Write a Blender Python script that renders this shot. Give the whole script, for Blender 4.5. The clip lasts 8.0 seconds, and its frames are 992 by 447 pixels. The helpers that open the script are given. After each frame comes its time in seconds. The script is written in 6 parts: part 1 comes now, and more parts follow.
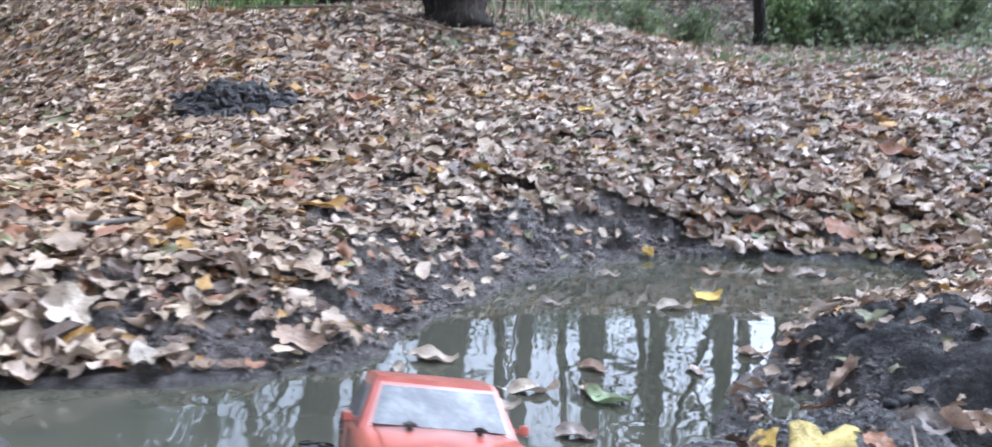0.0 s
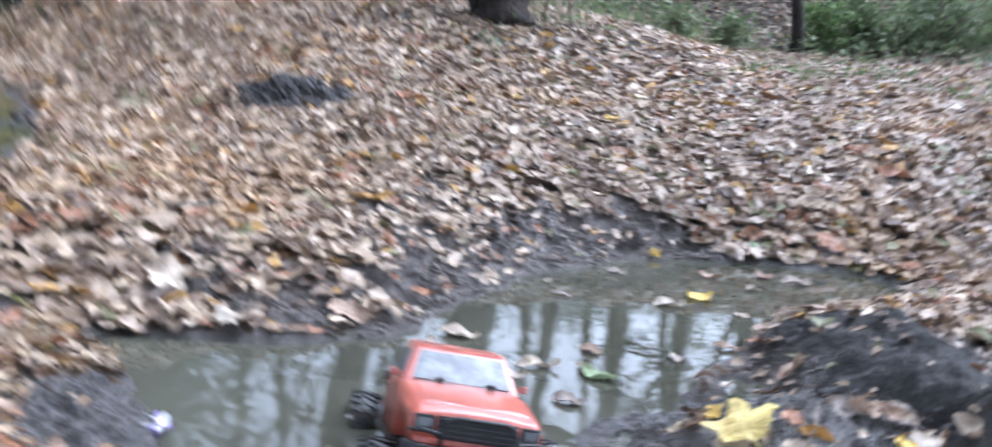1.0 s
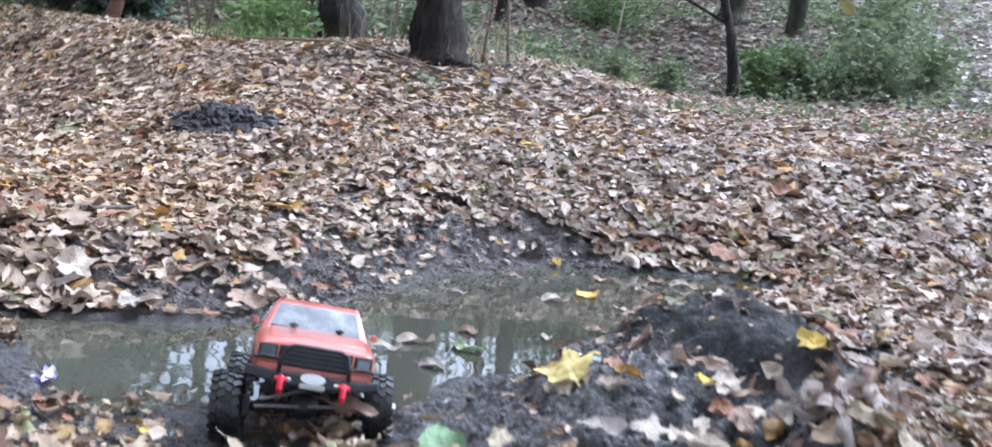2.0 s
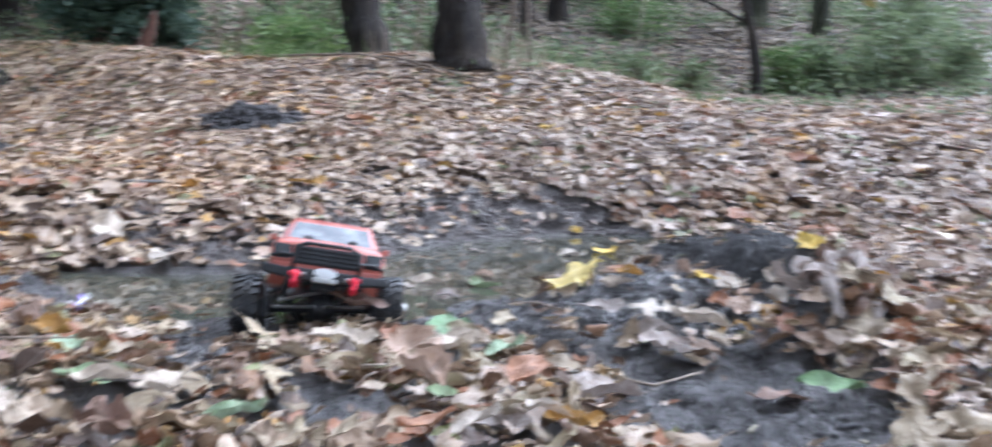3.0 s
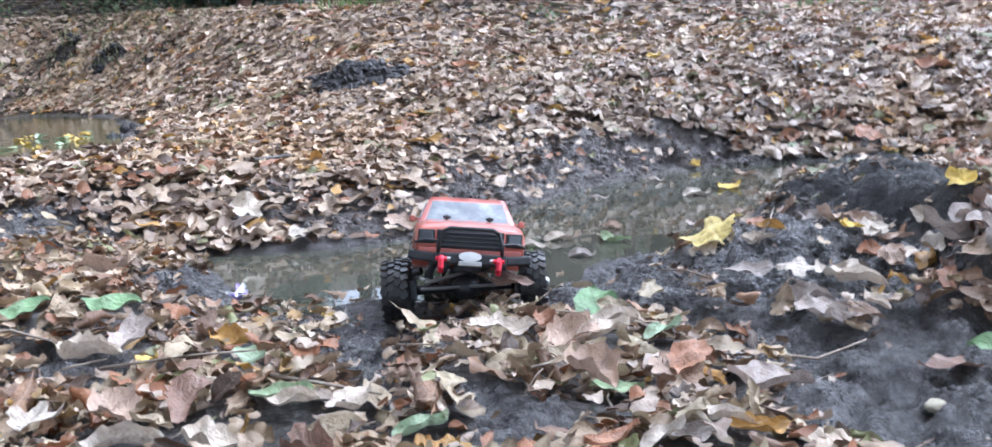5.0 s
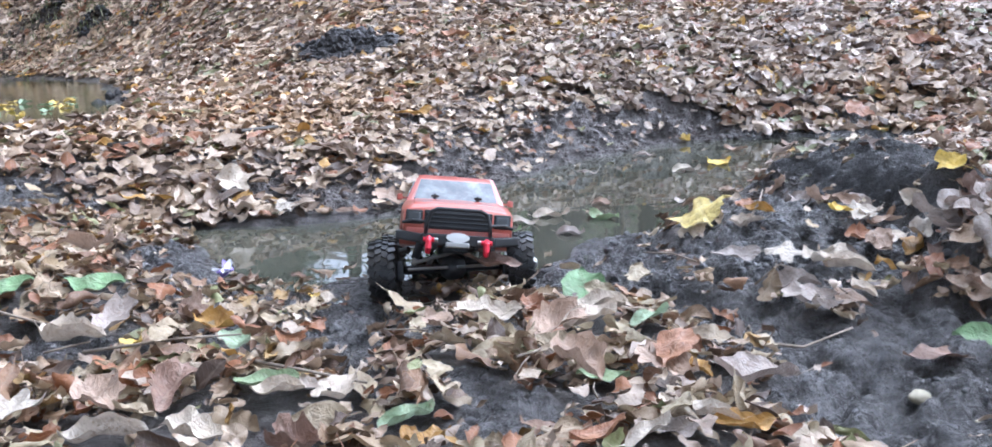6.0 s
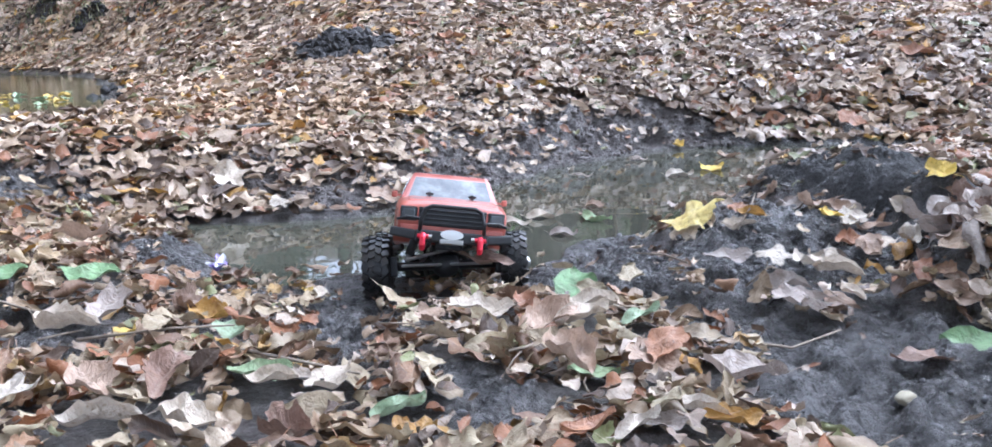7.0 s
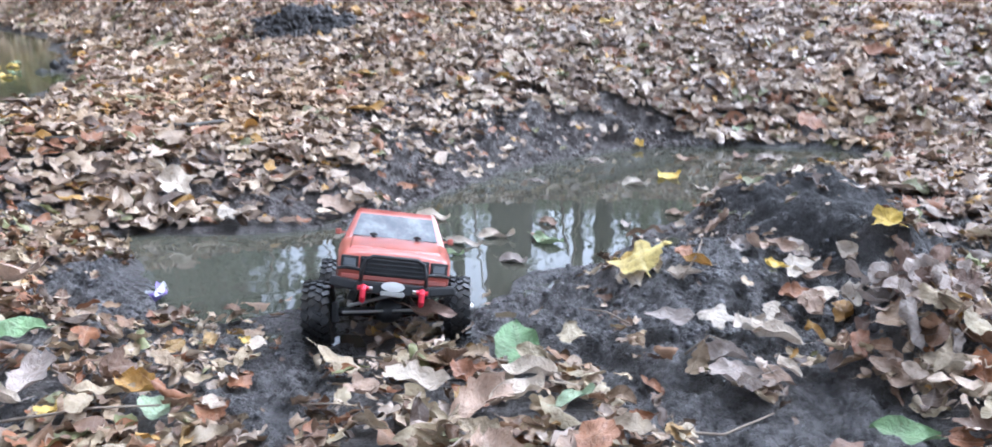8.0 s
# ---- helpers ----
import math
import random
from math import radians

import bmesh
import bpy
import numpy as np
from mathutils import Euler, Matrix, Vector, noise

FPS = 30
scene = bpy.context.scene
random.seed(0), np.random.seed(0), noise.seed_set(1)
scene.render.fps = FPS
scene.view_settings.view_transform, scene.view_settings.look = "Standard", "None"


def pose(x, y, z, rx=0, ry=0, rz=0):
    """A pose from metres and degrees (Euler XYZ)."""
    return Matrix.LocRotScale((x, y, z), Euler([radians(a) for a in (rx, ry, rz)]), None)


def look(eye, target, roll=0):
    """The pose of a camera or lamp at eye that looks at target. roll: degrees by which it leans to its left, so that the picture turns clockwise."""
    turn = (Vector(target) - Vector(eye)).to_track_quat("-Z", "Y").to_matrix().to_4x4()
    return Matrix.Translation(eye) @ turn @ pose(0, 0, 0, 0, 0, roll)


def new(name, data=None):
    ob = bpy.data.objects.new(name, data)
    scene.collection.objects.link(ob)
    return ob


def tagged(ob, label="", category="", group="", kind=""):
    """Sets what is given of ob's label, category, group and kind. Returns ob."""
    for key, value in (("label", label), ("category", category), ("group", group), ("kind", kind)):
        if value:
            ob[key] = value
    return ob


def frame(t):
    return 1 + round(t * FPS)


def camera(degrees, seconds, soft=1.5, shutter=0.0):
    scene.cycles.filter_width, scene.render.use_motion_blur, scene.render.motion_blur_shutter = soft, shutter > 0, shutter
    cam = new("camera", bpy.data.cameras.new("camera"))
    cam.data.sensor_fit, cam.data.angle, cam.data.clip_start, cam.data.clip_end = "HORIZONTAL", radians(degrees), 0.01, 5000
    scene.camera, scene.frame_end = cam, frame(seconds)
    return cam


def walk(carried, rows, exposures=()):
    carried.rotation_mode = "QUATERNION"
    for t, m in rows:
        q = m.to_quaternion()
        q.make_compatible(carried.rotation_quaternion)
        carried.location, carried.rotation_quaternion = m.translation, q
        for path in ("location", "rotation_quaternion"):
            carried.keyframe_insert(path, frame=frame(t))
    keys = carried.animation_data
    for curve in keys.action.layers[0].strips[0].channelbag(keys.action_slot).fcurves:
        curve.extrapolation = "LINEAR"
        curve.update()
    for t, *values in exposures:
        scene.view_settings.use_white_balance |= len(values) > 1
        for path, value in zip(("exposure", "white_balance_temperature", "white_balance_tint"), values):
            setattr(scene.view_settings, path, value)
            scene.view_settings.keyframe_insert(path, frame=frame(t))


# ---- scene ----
cam = camera(58.0, 8.0, soft=1.6, shutter=0.6)
PATH = [
    (0, (0.031, 0.052, 0.47), (-0.023, 2.025, 0.149), 1.7),
    (0.4667, (-0.0558, 0.0053, 0.6249), (-0.1558, 1.9634, 0.2111), 1.48),
    (0.5, (-0.062, 0.002, 0.636), (-0.161, 1.959, 0.237), 2),
    (0.5333, (-0.0539, -0.0148, 0.6309), (-0.1506, 1.9426, 0.2544), 2.68),
    (0.9667, (0.0519, -0.2332, 0.5651), (-0.0520, 1.7294, 0.1955), 5.55),
    (1, (0.06, -0.25, 0.56), (-0.065, 1.713, 0.198), 4.7),
    (1.0333, (0.0655, -0.2555, 0.5604), (-0.0752, 1.7083, 0.2100), 3.68),
    (1.4667, (0.1365, -0.3275, 0.5656), (0.0667, 1.6477, 0.2793), 6.3),
    (1.5, (0.142, -0.333, 0.566), (0.075, 1.643, 0.268), 5.6),
    (1.5333, (0.1525, -0.3395, 0.5603), (0.0853, 1.6368, 0.2550), 5.0),
    (1.7, (0.205, -0.372, 0.532), (0.143, 1.606, 0.247), 5.6),
    (2.8, (0.294, -0.518, 0.322), (0.265, 1.473, 0.133), 0),
    (2.9667, (0.3157, -0.5113, 0.3087), (0.205, 1.4763, 0.1222), 1.5),
    (3, (0.32, -0.51, 0.306), (0.181, 1.477, 0.12), 1.8),
    (3.0333, (0.3185, -0.5114, 0.3051), (0.1569, 1.4741, 0.1187), 1.81),
    (3.4667, (0.298, -0.530, 0.2935), (-0.0235, 1.4355, 0.1012), 1.9),
    (3.5, (0.297, -0.531, 0.293), (-0.03, 1.433, 0.1), 1.9),
    (3.5333, (0.2968, -0.5312, 0.2929), (-0.0362, 1.4325, 0.0988), 1.91),
    (3.9667, (0.2904, -0.5367, 0.2911), (-0.0615, 1.4217, 0.0950), 2.1),
    (4, (0.29, -0.537, 0.291), (-0.068, 1.421, 0.093), 2.1),
    (4.0333, (0.2897, -0.5364, 0.2925), (-0.0730, 1.4210, 0.0905), 2.05),
    (5.3, (0.27, -0.504, 0.399), (-0.096, 1.423, 0.005), -4.7),
    (5.5, (0.274, -0.499, 0.402), (-0.09, 1.423, -0.014), -3.5),
    (6, (0.273, -0.502, 0.401), (-0.074, 1.421, -0.027), -3.2),
    (6.5, (0.272, -0.506, 0.394), (-0.063, 1.419, -0.032), -2.7),
    (7, (0.272, -0.512, 0.394), (-0.058, 1.416, -0.025), -2),
    (7.4667, (0.2851, -0.4924, 0.4127), (-0.0459, 1.4375, -0.0081), -3.07),
    (7.5, (0.286, -0.491, 0.414), (-0.045, 1.439, 0.006), -2.4),
    (7.5333, (0.2871, -0.4886, 0.4214), (-0.0391, 1.4403, 0.0178), -1.56),
    (8, (0.302, -0.455, 0.525), (0.044, 1.458, 0.003), -0.3),
]
walk(cam, [(t, look(eye, target, roll)) for t, eye, target, roll in PATH], exposures=[(0.0, 2.10, 5150, 12), (0.5, 2.24, 5150, 12), (1.5, 2.22, 5150, 12), (3.0, 2.20, 5150, 12), (8.0, 2.20, 5150, 12)])

# ---- sky and light ----
SUN_TURN, SUN_HEIGHT = radians(52), radians(50)
world = bpy.data.worlds.new("overcast_sky")
scene.world = world
world.use_nodes = True
wn, wl = world.node_tree.nodes, world.node_tree.links
sky = wn.new("ShaderNodeTexSky")
sky.sky_type, sky.sun_disc = "NISHITA", False
sky.sun_elevation, sky.sun_rotation = SUN_HEIGHT, SUN_TURN
sky.air_density, sky.dust_density, sky.ozone_density = 1.0, 6.0, 1.0
grey = wn.new("ShaderNodeHueSaturation")
grey.inputs["Saturation"].default_value = 0.18
wl.new(sky.outputs[0], grey.inputs["Color"])
wl.new(grey.outputs[0], wn["Background"].inputs["Color"])
wn["Background"].inputs["Strength"].default_value = 0.15
sun = new("sun", bpy.data.lights.new("sun", "SUN"))
sun.data.energy, sun.data.angle, sun.data.color = 0.45, radians(90), (1.0, 0.97, 0.94)
sun.matrix_world = look((0, 0, 0), (-math.sin(SUN_TURN) * math.cos(SUN_HEIGHT), -math.cos(SUN_TURN) * math.cos(SUN_HEIGHT), -math.sin(SUN_HEIGHT)))


# ---- materials ----
def mat(name, colour=(0.5, 0.5, 0.5), rough=0.6, metal=0.0):
    m = bpy.data.materials.new(name)
    m.use_nodes = True
    b = m.node_tree.nodes["Principled BSDF"]
    b.inputs["Base Color"].default_value = (*colour, 1)
    b.inputs["Roughness"].default_value = rough
    b.inputs["Metallic"].default_value = metal
    return m


def node(m, kind, **values):
    n = m.node_tree.nodes.new(kind)
    for key, value in values.items():
        n.inputs[key].default_value = value
    return n


def link(m, a, b):
    m.node_tree.links.new(a, b)


def ramp(m, stops, constant=False):
    n = m.node_tree.nodes.new("ShaderNodeValToRGB")
    n.color_ramp.interpolation = "CONSTANT" if constant else "LINEAR"
    e = n.color_ramp.elements
    while len(e) < len(stops):
        e.new(0.5)
    for el, (p, c) in zip(e, stops):
        el.position, el.color = p, (*c, 1)
    return n


def blend(m, kind, factor=0.5):
    n = m.node_tree.nodes.new("ShaderNodeMix")
    n.data_type, n.blend_type = "RGBA", kind
    n.inputs[0].default_value = factor
    return n          # inputs 0 factor, 6 A, 7 B; output 2


def bsdf(m):
    return m.node_tree.nodes["Principled BSDF"]


def bump(m, source, strength, distance):
    n = node(m, "ShaderNodeBump", Strength=strength, Distance=distance)
    link(m, source, n.inputs["Height"])
    link(m, n.outputs[0], bsdf(m).inputs["Normal"])
    return n


def grain(m, colours, scale, detail=6.0, relief=0.0, relief_scale=None, depth=0.002, coords="Object"):
    """Two scales of noise between the colours, and a fine relief."""
    tc = node(m, "ShaderNodeTexCoord")
    a = node(m, "ShaderNodeTexNoise", Scale=scale, Detail=detail, Roughness=0.65)
    link(m, tc.outputs[coords], a.inputs["Vector"])
    r = ramp(m, [(0.3 + 0.4 * i / max(1, len(colours) - 1), c) for i, c in enumerate(colours)])
    link(m, a.outputs[0], r.inputs[0])
    link(m, r.outputs[0], bsdf(m).inputs["Base Color"])
    if relief:
        f = node(m, "ShaderNodeTexNoise", Scale=relief_scale or scale * 6, Detail=5.0, Roughness=0.7)
        link(m, tc.outputs[coords], f.inputs["Vector"])
        bump(m, f.outputs[0], relief, depth)
    return r


LEAF_TONES = [(0.00, (0.46, 0.37, 0.28)), (0.12, (0.35, 0.26, 0.185)), (0.22, (0.58, 0.49, 0.39)), (0.33, (0.21, 0.14, 0.095)),
              (0.44, (0.43, 0.36, 0.30)), (0.54, (0.11, 0.072, 0.052)), (0.64, (0.54, 0.46, 0.40)), (0.72, (0.31, 0.24, 0.19)),
              (0.81, (0.30, 0.14, 0.07)), (0.865, (0.44, 0.27, 0.07)), (0.90, (0.38, 0.29, 0.21)), (0.965, (0.23, 0.24, 0.12))]
LEAF_TONES = [(p, tuple(v * k * (.88 if c[0] > .4 else .74) for v, k in zip(c, (1, .97, .94)))) for p, c in LEAF_TONES]
# far litter: browner leaf tones, dimmed to stand for the wood's shade
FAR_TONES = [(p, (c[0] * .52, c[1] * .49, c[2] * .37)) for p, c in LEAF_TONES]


def sheer(m, colour, share):
    """Thin matter: a share of the light goes through it."""
    out = next(n for n in m.node_tree.nodes if n.type == "OUTPUT_MATERIAL")
    thin = node(m, "ShaderNodeBsdfTranslucent")
    both = m.node_tree.nodes.new("ShaderNodeMixShader")
    both.inputs[0].default_value = share
    link(m, colour, thin.inputs["Color"])
    link(m, bsdf(m).outputs[0], both.inputs[1])
    link(m, thin.outputs[0], both.inputs[2])
    link(m, both.outputs[0], out.inputs["Surface"])


def leaf_material(name, random_node, random_out, tones, patches=True, blots=38.0):
    """Dry leaf: tone by a random number, veins by the leaf's own coordinates, blotches and a fine relief."""
    m = mat(name, rough=0.55)
    rn = node(m, random_node)
    r = ramp(m, tones, constant=True)
    link(m, rn.outputs[random_out], r.inputs[0])
    tc = node(m, "ShaderNodeTexCoord")
    colour = r.outputs[0]
    if patches:
        far = node(m, "ShaderNodeTexNoise", Scale=1.3, Detail=3.0)
        geo = node(m, "ShaderNodeNewGeometry")
        link(m, geo.outputs["Position"], far.inputs["Vector"])
        fr = ramp(m, [(0.52, (0, 0, 0)), (0.66, (0.55, 0.55, 0.55))])
        link(m, far.outputs[0], fr.inputs[0])
        warm = blend(m, "MULTIPLY", 0.0)
        link(m, fr.outputs[0], warm.inputs[0])
        link(m, colour, warm.inputs[6])
        warm.inputs[7].default_value = (1.0, 0.82, 0.55, 1)
        # tone along x: greyer right; far left brightened in colour against the bank's shade
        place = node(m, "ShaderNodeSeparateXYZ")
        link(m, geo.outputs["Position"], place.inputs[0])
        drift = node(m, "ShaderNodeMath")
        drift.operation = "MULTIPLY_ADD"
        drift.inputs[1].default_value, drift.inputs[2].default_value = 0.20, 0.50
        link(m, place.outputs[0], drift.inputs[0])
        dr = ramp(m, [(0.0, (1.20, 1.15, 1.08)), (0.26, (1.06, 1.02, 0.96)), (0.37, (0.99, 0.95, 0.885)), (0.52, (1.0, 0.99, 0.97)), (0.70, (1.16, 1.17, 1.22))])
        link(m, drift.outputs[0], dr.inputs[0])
        tone_and_light = blend(m, "MULTIPLY", 1.0)
        link(m, warm.outputs[2], tone_and_light.inputs[6])
        link(m, dr.outputs[0], tone_and_light.inputs[7])
        colour = tone_and_light.outputs[2]
    blot = node(m, "ShaderNodeTexNoise", Scale=blots, Detail=5.0, Roughness=0.7)
    link(m, tc.outputs["Object"], blot.inputs["Vector"])
    br = ramp(m, [(0.30, (0.55, 0.48, 0.43)), (0.40, (0.86, 0.82, 0.78)), (0.50, (1.02, 1.01, 1.0)), (0.72, (1.24, 1.22, 1.18))])
    link(m, blot.outputs[0], br.inputs[0])
    mul = blend(m, "MULTIPLY", 1.0)
    link(m, colour, mul.inputs[6])
    link(m, br.outputs[0], mul.inputs[7])
    speck = node(m, "ShaderNodeTexNoise", Scale=blots * 7, Detail=3.0, Roughness=0.6)
    link(m, tc.outputs["Object"], speck.inputs["Vector"])
    sr = ramp(m, [(0.34, (0.66, 0.58, 0.52)), (0.42, (1.0, 1.0, 1.0))])
    link(m, speck.outputs[0], sr.inputs[0])
    spotted = blend(m, "MULTIPLY", 0.8)
    link(m, mul.outputs[2], spotted.inputs[6])
    link(m, sr.outputs[0], spotted.inputs[7])
    mul = spotted
    # midrib and side veins from the leaf's own u (length) and v (width)
    sep = node(m, "ShaderNodeSeparateXYZ")
    link(m, tc.outputs["UV"], sep.inputs[0])
    av = node(m, "ShaderNodeMath")
    av.operation = "ABSOLUTE"
    link(m, sep.outputs[1], av.inputs[0])
    dif = node(m, "ShaderNodeMath")
    dif.operation = "MULTIPLY_ADD"
    link(m, av.outputs[0], dif.inputs[0])
    dif.inputs[1].default_value = -0.8
    link(m, sep.outputs[0], dif.inputs[2])
    saw = node(m, "ShaderNodeMath")
    saw.operation = "PINGPONG"
    link(m, dif.outputs[0], saw.inputs[0])
    saw.inputs[1].default_value = 0.07
    vr = ramp(m, [(0.0, (1, 1, 1)), (0.012, (0, 0, 0))])
    link(m, saw.outputs[0], vr.inputs[0])
    mr = ramp(m, [(0.015, (1, 1, 1)), (0.035, (0, 0, 0))])
    link(m, av.outputs[0], mr.inputs[0])
    both = blend(m, "ADD", 1.0)
    link(m, vr.outputs[0], both.inputs[6])
    link(m, mr.outputs[0], both.inputs[7])
    vein = blend(m, "MIX")
    half = node(m, "ShaderNodeMath")
    half.operation = "MULTIPLY"
    half.inputs[1].default_value = 0.08
    link(m, both.outputs[2], half.inputs[0])
    link(m, half.outputs[0], vein.inputs[0])
    link(m, mul.outputs[2], vein.inputs[6])
    vein.inputs[7].default_value = (0.62, 0.55, 0.45, 1)
    link(m, vein.outputs[2], bsdf(m).inputs["Base Color"])
    rr = ramp(m, [(0.35, (0.38, 0.38, 0.38)), (0.65, (0.72, 0.72, 0.72))])
    link(m, blot.outputs[0], rr.inputs[0])
    link(m, rr.outputs[0], bsdf(m).inputs["Roughness"])
    fold = node(m, "ShaderNodeTexNoise", Scale=blots * 1.7, Detail=4.0, Roughness=0.6, Distortion=0.8)
    link(m, tc.outputs["Object"], fold.inputs["Vector"])
    first = bump(m, both.outputs[2], 0.2, 0.0005 if patches else 0.008)
    second = node(m, "ShaderNodeBump", Strength=0.45 if patches else 0.3, Distance=0.006 if patches else 0.06)
    link(m, fold.outputs[0], second.inputs["Height"])
    link(m, second.outputs[0], first.inputs["Normal"])
    sheer(m, vein.outputs[2], 0.12)
    return m


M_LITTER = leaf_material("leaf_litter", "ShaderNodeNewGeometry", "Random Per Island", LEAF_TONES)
M_FARLITTER = leaf_material("shaded_leaf_litter", "ShaderNodeNewGeometry", "Random Per Island", FAR_TONES)
NEAR_TONES = [(0.00, (0.50, 0.41, 0.32)), (0.14, (0.33, 0.23, 0.165)), (0.24, (0.53, 0.45, 0.35)), (0.34, (0.20, 0.12, 0.085)),
              (0.45, (0.41, 0.31, 0.23)), (0.55, (0.10, 0.065, 0.047)), (0.64, (0.49, 0.40, 0.31)), (0.72, (0.34, 0.21, 0.145)),
              (0.78, (0.32, 0.14, 0.07)), (0.87, (0.40, 0.26, 0.11)), (0.895, (0.38, 0.31, 0.25)), (0.965, (0.30, 0.32, 0.17))]
NEAR_TONES = [(p, (c[0] * k * 1.02, c[1] * k, c[2] * k * .87)) for p, c in NEAR_TONES for k in [.74 if c[0] > .4 else .78]]
M_LEAF = leaf_material("single_leaf", "ShaderNodeObjectInfo", "Random", NEAR_TONES, False, 2.6)
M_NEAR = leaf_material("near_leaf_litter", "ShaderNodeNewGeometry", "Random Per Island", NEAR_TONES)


def tinted_leaf(name, a, b):
    return leaf_material(name, "ShaderNodeObjectInfo", "Random", [(0.0, a), (0.5, b)], False, 2.6)


M_YELLOW = tinted_leaf("yellow_leaf", (0.70, 0.50, 0.10), (0.66, 0.47, 0.12))
M_CREAM = tinted_leaf("pale_yellow_leaf", (0.74, 0.60, 0.22), (0.72, 0.57, 0.20))
M_GREEN = tinted_leaf("green_leaf", (0.17, 0.28, 0.13), (0.20, 0.31, 0.15))
M_PALEGREEN = tinted_leaf("pale_green_leaf", (0.35, 0.44, 0.29), (0.29, 0.37, 0.21))
M_PALE = tinted_leaf("pale_leaf", (0.54, 0.46, 0.37), (0.48, 0.42, 0.35))
M_GREYLEAF = tinted_leaf("grey_leaf", (0.39, 0.325, 0.285), (0.34, 0.29, 0.26))
M_RUSSET = tinted_leaf("russet_leaf", (0.36, 0.18, 0.10), (0.31, 0.15, 0.085))
M_OCHRE = tinted_leaf("ochre_leaf", (0.42, 0.24, 0.06), (0.38, 0.21, 0.05))
M_PINK = tinted_leaf("pinkish_brown_leaf", (0.41, 0.295, 0.22), (0.38, 0.27, 0.20))
M_BROWN = tinted_leaf("brown_leaf", (0.24, 0.15, 0.11), (0.20, 0.13, 0.10))

# wet mud, with brown soil under the leaves and leaf-coloured mould far off
M_GROUND = mat("forest_floor", rough=0.5)
tc = node(M_GROUND, "ShaderNodeTexCoord")
mud_n = node(M_GROUND, "ShaderNodeTexNoise", Scale=52.0, Detail=10.0, Roughness=0.78)
link(M_GROUND, tc.outputs["Object"], mud_n.inputs["Vector"])
mud_r = ramp(M_GROUND, [(0.32, (0.030, 0.027, 0.027)), (0.5, (0.124, 0.114, 0.111)), (0.68, (0.29, 0.275, 0.268))])
link(M_GROUND, mud_n.outputs[0], mud_r.inputs[0])
clay = node(M_GROUND, "ShaderNodeAttribute")
clay.attribute_name = "clay"
clay_r = ramp(M_GROUND, [(0.32, (0.046, 0.035, 0.030)), (0.5, (0.122, 0.098, 0.086)), (0.68, (0.22, 0.185, 0.168))])
link(M_GROUND, mud_n.outputs[0], clay_r.inputs[0])
banks = blend(M_GROUND, "MIX")
link(M_GROUND, clay.outputs["Fac"], banks.inputs[0])
link(M_GROUND, mud_r.outputs[0], banks.inputs[6])
link(M_GROUND, clay_r.outputs[0], banks.inputs[7])
cell = node(M_GROUND, "ShaderNodeTexVoronoi", Scale=11.0, Randomness=1.0)
link(M_GROUND, tc.outputs["Object"], cell.inputs["Vector"])
cell_sep = node(M_GROUND, "ShaderNodeSeparateColor")
link(M_GROUND, cell.outputs["Color"], cell_sep.inputs[0])
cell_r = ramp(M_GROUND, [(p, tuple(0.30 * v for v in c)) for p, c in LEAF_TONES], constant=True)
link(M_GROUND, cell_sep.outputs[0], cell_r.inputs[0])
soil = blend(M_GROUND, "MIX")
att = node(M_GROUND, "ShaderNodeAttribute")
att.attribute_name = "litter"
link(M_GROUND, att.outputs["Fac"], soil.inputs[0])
# mound: dark soil, with its shaded face's darkness put into the colour
shaded_soil = node(M_GROUND, "ShaderNodeAttribute")
shaded_soil.attribute_name = "shaded_soil"
shaded_soil_r = ramp(M_GROUND, [(0.32, (0.014, 0.012, 0.012)), (0.5, (0.046, 0.042, 0.042)), (0.68, (0.11, 0.104, 0.104))])
link(M_GROUND, mud_n.outputs[0], shaded_soil_r.inputs[0])
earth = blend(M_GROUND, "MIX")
link(M_GROUND, shaded_soil.outputs["Fac"], earth.inputs[0])
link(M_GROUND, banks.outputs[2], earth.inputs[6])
link(M_GROUND, shaded_soil_r.outputs[0], earth.inputs[7])
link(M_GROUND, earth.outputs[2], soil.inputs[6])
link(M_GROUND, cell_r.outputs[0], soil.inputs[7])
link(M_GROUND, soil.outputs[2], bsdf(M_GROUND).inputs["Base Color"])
wet = ramp(M_GROUND, [(0.35, (0.18, 0.18, 0.18)), (0.7, (0.42, 0.42, 0.42))])
link(M_GROUND, mud_n.outputs[0], wet.inputs[0])
rough_mix = blend(M_GROUND, "MIX")
link(M_GROUND, att.outputs["Fac"], rough_mix.inputs[0])
wet_mix = blend(M_GROUND, "MIX")
link(M_GROUND, shaded_soil.outputs["Fac"], wet_mix.inputs[0])
drier = blend(M_GROUND, "ADD")
link(M_GROUND, clay.outputs["Fac"], drier.inputs[0])
link(M_GROUND, wet.outputs[0], drier.inputs[6])
drier.inputs[7].default_value = (0.16, 0.16, 0.16, 1)
link(M_GROUND, drier.outputs[2], wet_mix.inputs[6])
wet_mix.inputs[7].default_value = (0.72, 0.72, 0.72, 1)
link(M_GROUND, wet_mix.outputs[2], rough_mix.inputs[6])
dull = node(M_GROUND, "ShaderNodeMath")
dull.operation = "MULTIPLY_ADD"
dull.inputs[1].default_value, dull.inputs[2].default_value = -0.45, 0.5
link(M_GROUND, att.outputs["Fac"], dull.inputs[0])
link(M_GROUND, dull.outputs[0], bsdf(M_GROUND).inputs["Specular IOR Level"])
rough_mix.inputs[7].default_value = (0.8, 0.8, 0.8, 1)
